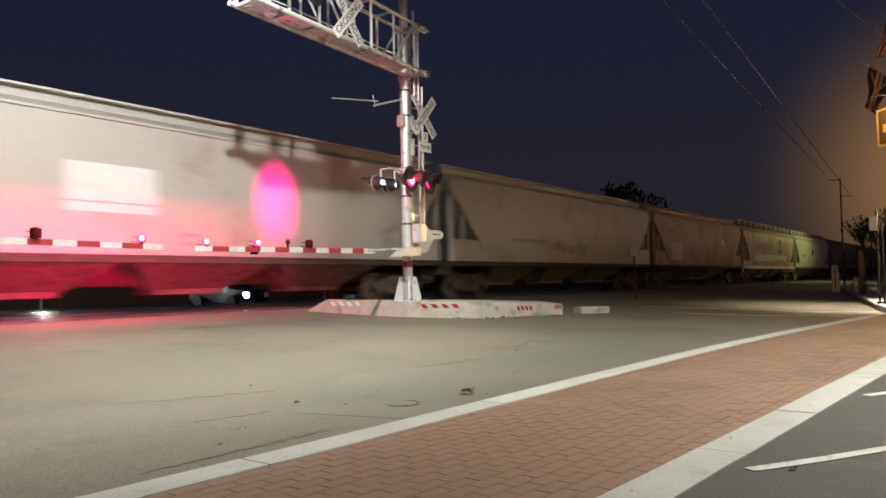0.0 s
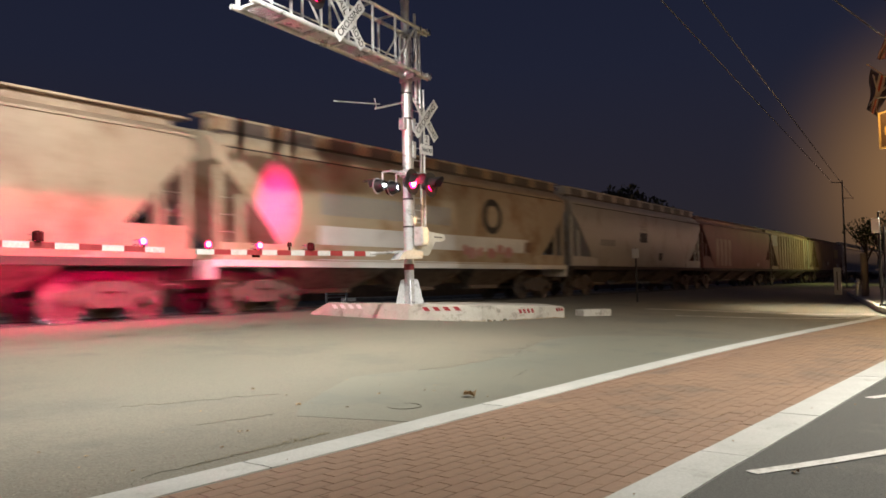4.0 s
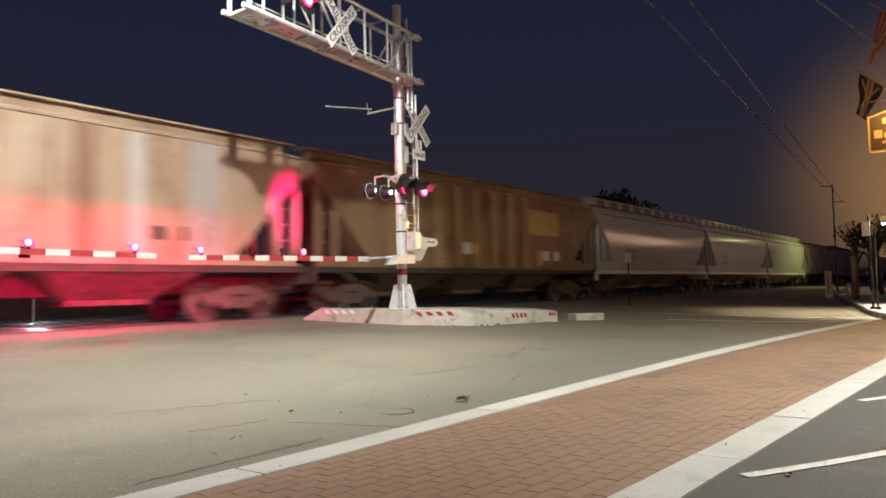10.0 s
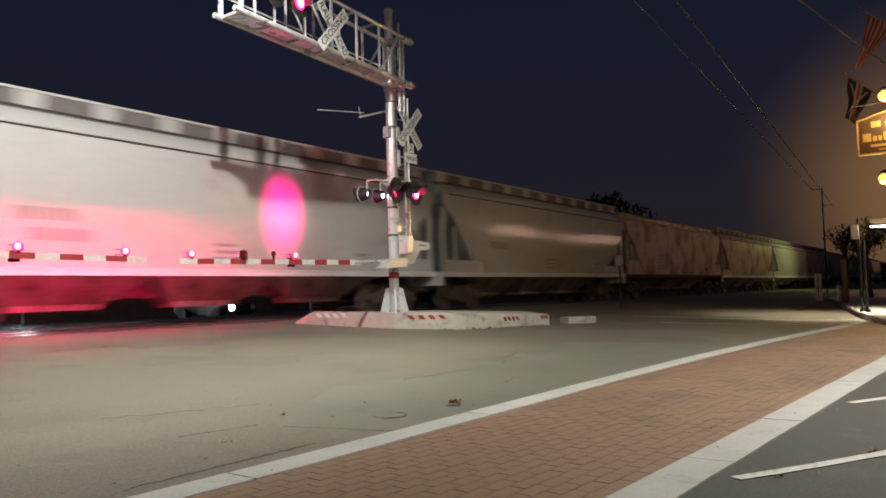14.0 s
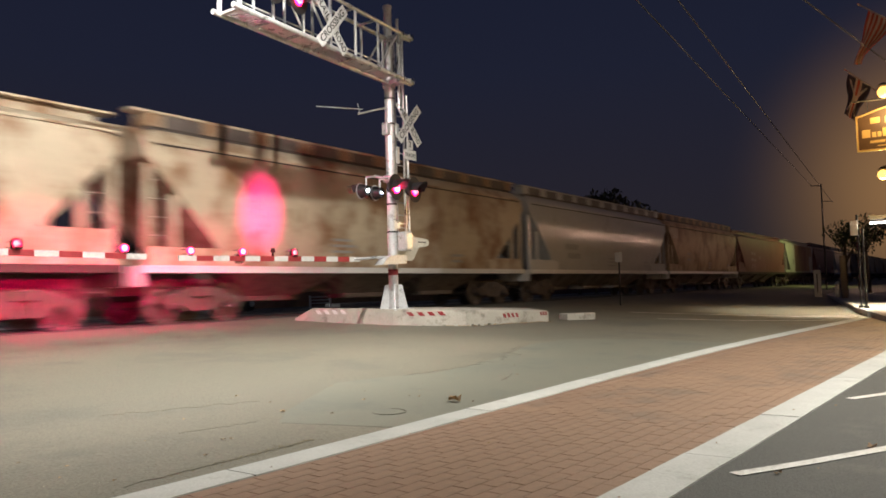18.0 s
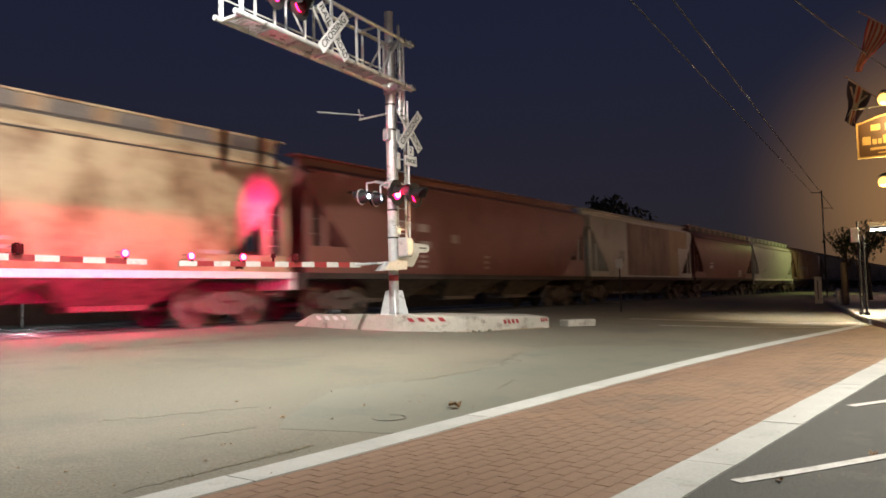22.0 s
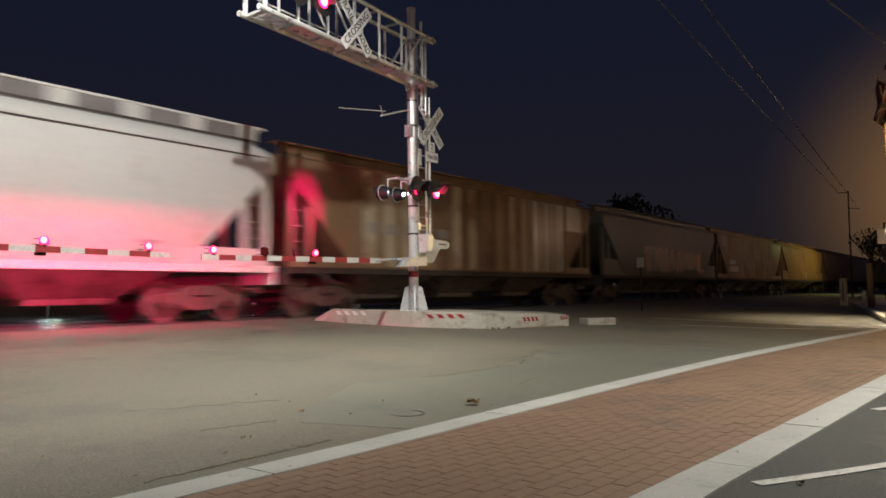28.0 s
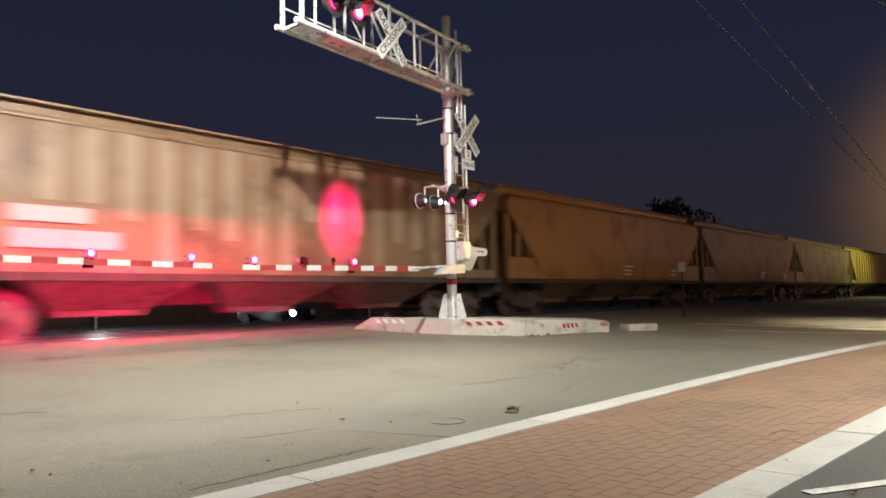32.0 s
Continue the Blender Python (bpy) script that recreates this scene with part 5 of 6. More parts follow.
def graphic(c, style, x0, x1, z0, z1, mat, kind="bar", lift=0.006):
    """A painted mark on the side: bar, rows of bars, ring, panel or tag."""
    def patch(bm, a, b, lo, hi):
        n = max(1, int((hi - lo) / 0.35))
        prev = None
        for i in range(n + 1):
            z = lo + (hi - lo) * i / n
            y = -wall_y(style, z) - lift
            row = [bm.verts.new((a, y, z)), bm.verts.new((b, y, z)), bm.verts.new((b, y + 0.004, z)), bm.verts.new((a, y + 0.004, z))]
            if prev:
                for k in range(4):
                    bm.faces.new((prev[k], prev[(k + 1) % 4], row[(k + 1) % 4], row[k]))
            else:
                bm.faces.new(row)
            prev = row
        bm.faces.new(prev[::-1])
    name = {"tag": "graffiti_stroke", "bar": "painted_panel", "ring": "painted_ring"}.get(kind, "stencil_bar")

    def one(a, b, lo, hi):
        bm = B()
        patch(bm, a, b, lo, hi)
        part(name, bm, mat, c)
    if kind == "bar":
        one(x0, x1, z0, z1)
    elif kind == "rows":
        rows = max(2, int((z1 - z0) / 0.16))
        for r in range(rows):
            w = (x1 - x0) * random.uniform(0.7, 1.0)
            z = z1 - (z1 - z0) * (r + 0.75) / rows
            one(x0, x0 + w, z, z + 0.45 * (z1 - z0) / rows)
    elif kind == "letters":
        n = max(2, int((x1 - x0) / (0.62 * (z1 - z0))))
        for k in range(n):
            a = x0 + (x1 - x0) * k / n
            one(a, a + 0.72 * (x1 - x0) / n, z0, z1)
    elif kind == "tag":
        # overlapping rounded blots of spray paint
        n = max(4, int((x1 - x0) / 0.55))
        for k in range(n):
            cx = x0 + (x1 - x0) * (k + 0.5) / n + random.uniform(-0.1, 0.1)
            cz = (z0 + z1) / 2 + random.uniform(-0.12, 0.12)
            rx, rz = (x1 - x0) / n * random.uniform(0.32, 0.6), (z1 - z0) / 2 * random.uniform(0.55, 1.0)
            bm = B()
            lean, off = random.uniform(-0.3, 0.3), lift + 0.0012 * (k % 3)
            pts = []
            for q in range(14):
                w = 6.2832 * q / 14
                rr = 1 + 0.22 * noise.noise((k * 3.1, math.cos(w) * 1.5, math.sin(w) * 1.5 + x0))
                pz = cz + rz * rr * math.sin(w)
                pts.append((cx + rx * rr * math.cos(w) + lean * (pz - cz), pz))
            top = [bm.verts.new((a, -wall_y(style, b) - off, b)) for a, b in pts]
            low = [bm.verts.new((a, -wall_y(style, b) - off + 0.004, b)) for a, b in pts]
            mid = bm.verts.new((cx, -wall_y(style, cz) - off, cz))
            for q in range(14):
                bm.faces.new((top[q], top[(q + 1) % 14], mid))
                bm.faces.new((top[q], low[q], low[(q + 1) % 14], top[(q + 1) % 14]))
            part(name, bm, mat, c)
    elif kind == "ring":
        bm = B()
        cx, cz, r = (x0 + x1) / 2, (z0 + z1) / 2, (z1 - z0) / 2
        n = 24
        rr = [[bm.verts.new((cx + q * math.cos(6.2832 * k / n), -wall_y(style, cz + q * math.sin(6.2832 * k / n)) - lift, cz + q * math.sin(6.2832 * k / n))) for k in range(n)] for q in (r, r * 0.62)]
        for k in range(n):
            bm.faces.new((rr[0][k], rr[0][(k + 1) % n], rr[1][(k + 1) % n], rr[1][k]))
        part(name, bm, mat, c)


SPEED = 11.695
GAPS = [1.7, 20.0, 39.03, 57.23, 75.67, 94.01, 112.27, 130.96, 149.37, 166.91, 184.14, 200.99, 219.6, 237.08, 254.55, 271.23, 289.85, 306.4,
        322.93, 340.04, 358.7, 376.68, 395.0, 413.3, 431.5, 449.8, 468.0, 486.0]
TRAIN = []


def build_train():
    P = dict(
        white=paint("white_car_paint", (0.56, 0.56, 0.54), (0.44, 0.41, 0.37), 0.25, 0.19),
        white2=paint("chalky_white_paint", (0.47, 0.46, 0.43), (0.35, 0.31, 0.26), 0.45, 0.42),
        grey=paint("light_grey_paint", (0.44, 0.43, 0.4), (0.34, 0.29, 0.23), 0.35, 0.4),
        chalk=paint("chalky_spray", (0.36, 0.34, 0.31), (0.27, 0.23, 0.2), 0.4, 0.6),
        cream=paint("cream_paint", (0.45, 0.375, 0.265), (0.28, 0.17, 0.085), 0.55, 0.5),
        stained=paint("rust_stained_cream_paint", (0.53, 0.445, 0.32), (0.24, 0.13, 0.065), 0.7, 0.55),
        beige=paint("weathered_beige_paint", (0.38, 0.285, 0.2), (0.24, 0.15, 0.095), 0.6, 0.5),
        tan=paint("tan_paint", (0.26, 0.165, 0.095), (0.155, 0.085, 0.05), 0.6, 0.5),
        red=paint("faded_oxide_red_paint", (0.22, 0.085, 0.072), (0.17, 0.066, 0.054), 0.4, 0.45),
        brown=paint("brown_paint", (0.24, 0.14, 0.09), (0.15, 0.08, 0.05), 0.6, 0.5),
        ochre=paint("ochre_rib_paint", (0.34, 0.235, 0.115), (0.25, 0.15, 0.07), 0.5, 0.5),
        green=paint("grey_green_paint", (0.115, 0.12, 0.098), (0.105, 0.085, 0.065), 0.4, 0.45),
        peach=paint("faded_orange_spray", (0.55, 0.3, 0.16), (0.5, 0.42, 0.36), 0.5, 0.6),
        pink=paint("faded_pink_spray", (0.5, 0.2, 0.2), (0.5, 0.4, 0.38), 0.6, 0.6),
        yellow=paint("yellow_panel_paint", (0.5, 0.36, 0.11), (0.4, 0.26, 0.1), 0.4, 0.5),
        umber=paint("umber_tan_paint", (0.42, 0.31, 0.19), (0.19, 0.105, 0.055), 0.7, 0.5),
        orange=paint("orange_brown_paint", (0.4, 0.2, 0.07), (0.2, 0.1, 0.05), 0.5, 0.5),
    )
    stencil = paint("stencil_grey", (0.3, 0.3, 0.29), (0.36, 0.34, 0.3), 0.3, 0.6)
    wht, blk, yel = M["white"], M["letter"], P["yellow"]
    pale = paint("faded_white_marks", (0.4, 0.3, 0.27), (0.3, 0.2, 0.18), 0.4, 0.6)
    small = lambda x, mt=stencil: [(x, x + 0.9, 1.5, 2.0, mt, "rows"), (x + 5.0, x + 5.7, 1.5, 1.9, mt, "rows")]
    spec = []
    spec.append(("grey", "smooth", 0, [(-3.6, -1.6, 2.2, 3.2, wht, "bar"), *small(-6, stencil)], "pale grey smooth-sided covered hopper car, stained"))
    spec.append(("white2", "smooth", 0, [(-1.9, 1.3, 1.7, 2.2, stencil, "tag"), (-5.3, -2.6, 2.1, 2.25, stencil, "letters")], "white covered hopper car with black graffiti"))
    spec.append(("beige", "smooth", 0, [(-6.2, -4.45, 1.6, 2.6, P["grey"], "bar"), (-6.4, -5.96, 3.45, 4.0, P["grey"], "bar"), (-2, -1.5, 1.5, 2.2, pale, "rows"), (3.5, 4.4, 2.7, 3.1, wht, "letters")], "weathered beige covered hopper car"))
    spec.append(("cream", "curved", 0, [(-5.6, 5.6, 1.36, 2.3, wht, "bar", 0.005), (2.2, 3.9, 2.42, 3.72, blk, "ring"), (-5.5, 0.5, 2.6, 3.2, stencil, "letters"), (5.4, 5.9, 1.8, 2.2, P["brown"], "bar", 0.012), (1.0, 4.4, 1.5, 2.1, P["pink"], "tag", 0.012)], "cream covered hopper car with a black ring"))
    spec.append(("white2", "curved", 0, [(-6.0, -4.3, 2.3, 2.6, stencil, "letters"), (-1.2, -0.2, 2.6, 3.1, blk, "bar"), (-1.15, -0.25, 3.2, 3.5, stencil, "rows"), (1.6, 2.1, 1.7, 2.1, blk, "bar")], "chalky white covered hopper car with small black panels"))
    spec.append(("red", "smooth", 0, [*[(-6.2 + 0.95 * k, -5.6 + 0.95 * k, 1.5, 3.3, P["beige"], "bar") for k in range(4)], (4.4, 5.2, 1.5, 1.8, pale, "bar")], "dusty red covered hopper car streaked with rust"))
    # the first pale panel paints in the lit upper corner of the car end
    spec.append(("beige", "rib", 14, [(-8.7, -7.0, 3.3, 4.2, P["white2"], "bar"), *[(-6.3 + 0.98 * k, -5.75 + 0.98 * k, 1.45, 4.2, P["cream"], "bar", 0.012) for k in range(5)], (2.86, 3.36, 1.45, 4.2, P["brown"], "bar", 0.012), (4.1, 4.59, 1.45, 4.2, P["grey"], "bar", 0.012), (5.44, 6.7, 1.45, 4.2, P["chalk"], "bar", 0.012), (4.62, 4.93, 1.87, 2.18, blk, "bar", 0.02), (5.35, 5.66, 1.87, 2.2, blk, "bar", 0.02)], "cream ribbed covered hopper car, weathered"))
    spec.append(("tan", "rib", 0, [(2.4, 5.4, 2.75, 3.75, yel, "bar"), *[(-6.0 + 1.18 * k, -5.5 + 1.18 * k, 1.4, 4.2, P["ochre"], "bar", 0.05) for k in range(8)], (3.4, 3.9, 1.5, 2.1, yel, "bar", 0.05), (-4.59, -4.22, 1.71, 2.18, P["cream"], "bar", 0.055), (-1.96, -1.43, 1.84, 2.26, wht, "bar", 0.055), (-1.38, -0.95, 1.9, 2.2, yel, "bar", 0.055), (4.0, 4.5, 1.7, 2.1, wht, "bar"), (4.9, 5.4, 1.7, 2.1, wht, "bar"), (-3.4, -2.9, 1.5, 1.8, pale, "rows")], "brown ribbed covered hopper car with yellow panels"))
    spec.append(("white", "curved", 0, [(-5.2, -3.9, 2.25, 2.5, stencil, "letters"), (-4.9, -3.6, 1.85, 2.1, stencil, "letters"), *small(-0.6)], "white curved-side covered hopper car"))
    spec.append(("white", "curved", 0, [(-5.2, -3.9, 2.25, 2.5, stencil, "letters"), (-4.9, -3.6, 1.85, 2.1, stencil, "letters"), *small(-0.6)], "white curved-side covered hopper car"))
    spec.append(("white", "curved", 0, [(-5.2, -3.9, 2.25, 2.5, stencil, "letters"), *small(-0.6)], "white curved-side covered hopper car"))
    spec.append(("stained", "smooth", 0, [(-4.4, -2.6, 1.6, 2.5, stencil, "rows"), (5.0, 5.5, 1.5, 1.8, blk, "bar")], "cream covered hopper car with brown rust stains"))
    spec.append(("stained", "curved", 0, [(-2.6, -1.6, 1.7, 2.2, stencil, "rows"), (3.4, 4.2, 1.5, 1.9, stencil, "rows")], "rust-stained cream covered hopper car with pale sill"))
    spec.append(("white", "curved", 0, [(-5.2, -3.9, 2.25, 2.5, stencil, "letters"), (-4.9, -3.6, 1.85, 2.1, stencil, "letters"), *small(-0.2)], "white curved-side covered hopper car"))
    # cream panel at the left end paints in a reflection on the curved side
    spec.append(("umber", "curved", 0, [(-7.7, -6.3, 3.35, 4.0, P["cream"], "bar"), (-4.6, -3.8, 2.0, 2.5, stencil, "letters"), *small(0.2)], "tan covered hopper car with brown stains and pale sill"))
    spec.append(("red", "smooth", 0, [(-4.9, -4.4, 2.75, 3.0, pale, "bar"), (-4.05, -3.5, 2.72, 2.98, pale, "bar"), (-5.0, -4.35, 2.25, 2.48, pale, "bar"), (-4.05, -3.4, 2.2, 2.42, pale, "bar"), (-4.9, -4.45, 1.6, 2.0, pale, "rows"), (-4.0, -3.5, 1.5, 2.0, pale, "rows"), (-2.15, -1.75, 2.42, 2.72, pale, "bar"), (0.0, 0.4, 1.5, 2.1, pale, "rows")], "faded red covered hopper car with white panels"))
    spec.append(("white2", "rib", 0, [(-4.4, -3.7, 2.1, 2.7, stencil, "letters"), (-3.3, 3.5, 1.42, 4.2, P["brown"], "bar", 0.006), *[(-3.0 + 0.95 * k, -2.6 + 0.95 * k, 1.42, 4.2, P["tan" if k in (3, 4) else "brown"], "bar", 0.03) for k in range(7)], (3.5, 5.1, 1.42, 4.2, P["ochre"], "bar", 0.006), (5.1, 6.9, 3.15, 4.2, P["ochre"], "bar", 0.006)], "ribbed covered hopper car, white at one end, brown at the other"))
    spec.append(("red", "curved", 0, [(-4.6, -3.8, 2.0, 2.4, wht, "letters"), (3.4, 4.6, 1.45, 2.0, wht, "rows")], "faded red curved-side covered hopper car"))
    spec.append(("white", "curved", 0, [(-5.2, -3.9, 2.3, 2.55, stencil, "letters"), (-5.0, -3.4, 1.9, 2.15, stencil, "letters"), *small(-0.4)], "white curved-side covered hopper car"))
    spec.append(("tan", "rib", 15, [(-6.1 + 0.87 * k, -6.1 + 0.87 * k + 0.6, 1.4, 4.2, P["white" if k in (11, 12, 13) else "cream" if k in (9, 10) else "stained" if k in (0, 1, 2, 5, 6) else "ochre"], "bar") for k in (0, 1, 2, 3, 5, 6, 8, 9, 10, 11, 12, 13)] + [(5.95, 6.2, 1.45, 4.2, P["white"], "bar"), (6.2, 7.9, 3.15, 4.2, P["white"], "bar")] + [(-5.9 + 0.83 * k, -5.3 + 0.83 * k, 2.38, 2.68, P["chalk"], "bar", 0.03) for k in range(5)], "tan ribbed covered hopper car with pale yellow panels"))
    spec.append(("green", "smooth", 0, [(-3.2, 0.9, 1.6, 2.85, P["chalk"], "letters", 0.012), (1.5, 4.4, 1.75, 2.75, P["chalk"], "letters", 0.012), (-3.5, 5.6, 1.5, 2.9, P["peach"], "tag", 0.005), (-3.9, -2.6, 2.5, 2.65, stencil, "letters"), (5.0, 6.0, 1.45, 2.0, P["peach"], "tag")], "grey-green covered hopper car with large white graffiti"))
    # white panel at the far left end paints in street light on the slope
    spec.append(("tan", "rib", 0, [*[(-5.91 + 0.8 * k, -5.55 + 0.8 * k, (2.7, 2.7, 2.4, 1.45, 2.3, 2.1, 1.45, 1.45)[k % 8], 4.2, P["beige"], "bar", 0.04) for k in range(15)], (-7.9, -6.95, 3.45, 4.2, P["white"], "bar"), (-6.4, -4.95, 2.28, 2.58, P["white2"], "bar", 0.05), (-6.4, -4.35, 1.78, 2.14, P["white2"], "bar", 0.05)], "tan and cream ribbed covered hopper car with white panels"))
    spec.append(("orange", "smooth", 0, [*small(0, wht)], "orange-brown covered hopper car"))
    spec.append(("brown", "smooth", 0, [*small(1, wht)], "dark brown covered hopper car"))
    spec.append(("beige", "smooth", 0, [*small(-1)], "beige covered hopper car"))
    spec.append(("yellow", "rib", 12, [*small(-2)], "yellow ribbed covered hopper car"))
    spec.append(("grey", "smooth", 0, [*small(-2)], "pale grey covered hopper car"))
    trims = {19: (0.0, 0.4), 20: (0.35, 0.0)}
    for k, ((a, b), (mt, style, ribs, marks, label)) in enumerate(zip(zip(GAPS, GAPS[1:]), spec)):
        a, b = a + trims.get(k, (0, 0))[0], b - trims.get(k, (0, 0))[1]
        length = round((b - a) - 0.6, 1)
        sill = M["white"] if style == "curved" and mt in ("white", "stained", "cream", "umber") else None
        car = hopper_car((a + b) / 2, style, length, P[mt], label, sill, ribs, marks)
        TRAIN.append((car, (a + b) / 2))


# ---- along the pavement ----
def build_pavement():
    outline = [(18.9, 1.0), (19.4, 1.55), (21.43, 2.03), (24.13, 2.62), (30.2, 3.65), (39.4, 5.26), (46.0, 6.4), (120.0, 13.0), (120.0, -30), (18.6, -30)]
    bm = prism(B(), outline, -0.05, 0.13)
    bmesh.ops.triangulate(bm, faces=[f for f in bm.faces if len(f.verts) > 4])
    t = tagged(part("pavement", bm, M["concrete"]), "pale concrete pavement with a raised kerb", "pavement", kind="structure")
    for k in range(9):
        a, b = 21.5 + 2.6 * k, 24.05 + 2.6 * k
        y0, y1 = 2.08 + (a - 21.43) * 0.178, 2.08 + (b - 21.43) * 0.178
        part("kerb_stone", prism(B(), [(a, y0 + 0.02), (b, y1 + 0.02), (b, y1 - 0.13), (a, y0 - 0.13)], -0.05, 0.145), M["band"], t)


def build_street_furniture():
    # two sign posts on the kerb
    for x, y, h, sg in ((24.3, 2.52, 2.7, True), (24.3, 2.4, 2.3, False)):
        t = thing("sign_post", pose(x, y, 0.13), "dark steel street post with a small sign" if sg else "dark slim steel street post", "sign post")
        part("post", rod(B(), (0, 0, 0), (0, 0, h), 0.034, 10), M["black"], t)
        part("base_collar", rod(B(), (0, 0, 0), (0, 0, 0.08), 0.08, 12), M["black"], t)
        if sg:
            part("sign_plate", box(B(), -0.05, -0.036, -0.02, 0.18, 2.1, 2.52, 0.004), M["white"], t, "small weathered white sign seen edge on")
    t = thing("sign_post", pose(25.96, 10.45, ground_z(10.45) - 0.02), "thin steel post with a small pale sign plate", "sign post")
    part("post", box(B(), -0.025, 0.025, -0.02, 0.02, 0.0, 1.98), M["black"], t)
    part("sign_plate", box(B(), -0.045, -0.03, -0.14, 0.14, 1.6, 1.96, 0.004), M["stripe_white"], t, "small pale sign plate")
    # white marker post
    t = thing("marker_post", pose(42.0, 6.27, 0.0), "white square marker post with a dark slot", "marker post")
    part("post", box(B(), -0.12, 0.12, -0.16, 0.16, 0.0, 1.45, 0.02), M["white"], t)
    part("slot", box(B(), -0.125, -0.118, -0.02, 0.025, 0.3, 1.25), M["black"], t)
    # fire hydrant
    t = thing("fire_hydrant", pose(36.5, 4.66, 0.13), "small dark fire hydrant on the pavement", "fire hydrant")
    part("barrel", rod(B(), (0, 0, 0.06), (0, 0, 0.6), 0.12, 16), M["galv"], t)
    part("base_flange", rod(B(), (0, 0, 0), (0, 0, 0.06), 0.18, 16), M["galv"], t)
    part("bonnet", rod(B(), (0, 0, 0.6), (0, 0, 0.74), 0.14, 16, 0.05), M["galv"], t)
    for s in (-1, 1):
        part("nozzle", rod(B(), (0, s * 0.1, 0.45), (0, s * 0.22, 0.45), 0.06, 12), M["galv"], t)
    # short pale pole
    t = thing("utility_stub", pose(36.2, 4.36, 0.13), "pale wooden pole stub", "pole")
    part("pole", rod(B(), (0, 0, 0), (0.02, 0.03, 1.85), 0.14, 12, 0.12), M["wood"], t)
    # hanging pub sign
    t = thing("hanging_sign", pose(23.25, 0, 0), "dark shaped board with gilt border hung over the pavement", "sign")
    n = 12
    y0, y1 = 0.55, 2.30
    top = lambda v: 5.46 + 0.2 * math.sin(math.pi * v) ** 1.5
    for nm, g, mt, dx in (("border", 0.0, M["gold"], 0.0), ("board", 0.05, M["sign_brown"], -0.006)):
        pts = [(y0 + g, 4.47 + g)] + [(y1 - g, 4.47 + g)] + [(y1 - (y1 - y0) * k / n - (g if k == 0 else -g if k == n else 0), top(k / n) - g) for k in range(n + 1)]
        bm = B()
        vs = [[bm.verts.new((x + dx * s, a, b)) for a, b in pts] for x, s in ((-0.03, 1), (0.03, -1))]
        bm.faces.new(vs[0])
        bm.faces.new(vs[1][::-1])
        for k in range(len(pts)):
            bm.faces.new((vs[0][k], vs[0][(k + 1) % len(pts)], vs[1][(k + 1) % len(pts)], vs[1][k]))
        part(nm, bm, mt, t)
    for a, b, c, d in ((2.16, 1.96, 4.84, 5.06), (1.92, 1.82, 4.84, 4.98), (1.79, 1.7, 4.84, 4.98), (1.67, 1.56, 4.84, 5.07), (1.45, 1.28, 4.84, 5.04), (1.15, 0.7, 4.84, 5.0), (1.98, 1.62, 4.68, 4.75), (1.55, 0.9, 4.68, 4.75), (1.8, 1.1, 4.58, 4.61)):
        part("lettering_bar", box(B(), -0.044, -0.036, min(a, b), max(a, b), c, d), M["gold"], t)
    for y in (1.85, 1.5):
        em = box(B(), -0.044, -0.036, y - 0.13, y + 0.1, 5.2, 5.36)
        for v in em.verts:
            v.co.z += 0.35 * abs(v.co.y - y) - 0.02
        part("emblem", em, M["gold"], t)
    part("sign_arm", rod(B(), (0, 0.2, 5.88), (0, 2.35, 5.88), 0.025, 8), M["wire"], t)
    for y in (0.8, 2.0):
        part("hanger", rod(B(), (0, y, 5.5), (0, y, 5.88), 0.01, 6), M["wire"], t)
    # lantern post
    t = thing("street_lamp", pose(23.7, 0.95, 0.13), "dark street lamp post with two glowing amber lanterns", "street lamp")
    part("post", rod(B(), (0, 0, 0), (0, 0, 6.6), 0.08, 12, 0.05), M["wire"], t)
    for z, dx, dy in ((5.596, -1.4, 0.58), (3.72, 1.09, 0.88)):
        part("arm", rod(B(), (0, 0, z + 0.35), (dx, dy, z + 0.35), 0.025, 8), M["wire"], t)
        bm = B()
        bmesh.ops.create_uvsphere(bm, u_segments=14, v_segments=8, radius=0.15)
        bm.transform(Matrix.Translation((dx, dy, z + 0.12)))
        part("lantern", bm, M["lantern_on"], t, "glowing amber lantern", 60)
        part("lantern_cap", rod(B(), (dx, dy, z + 0.28), (dx, dy, z + 0.36), 0.14, 12, 0.05), M["wire"], t)


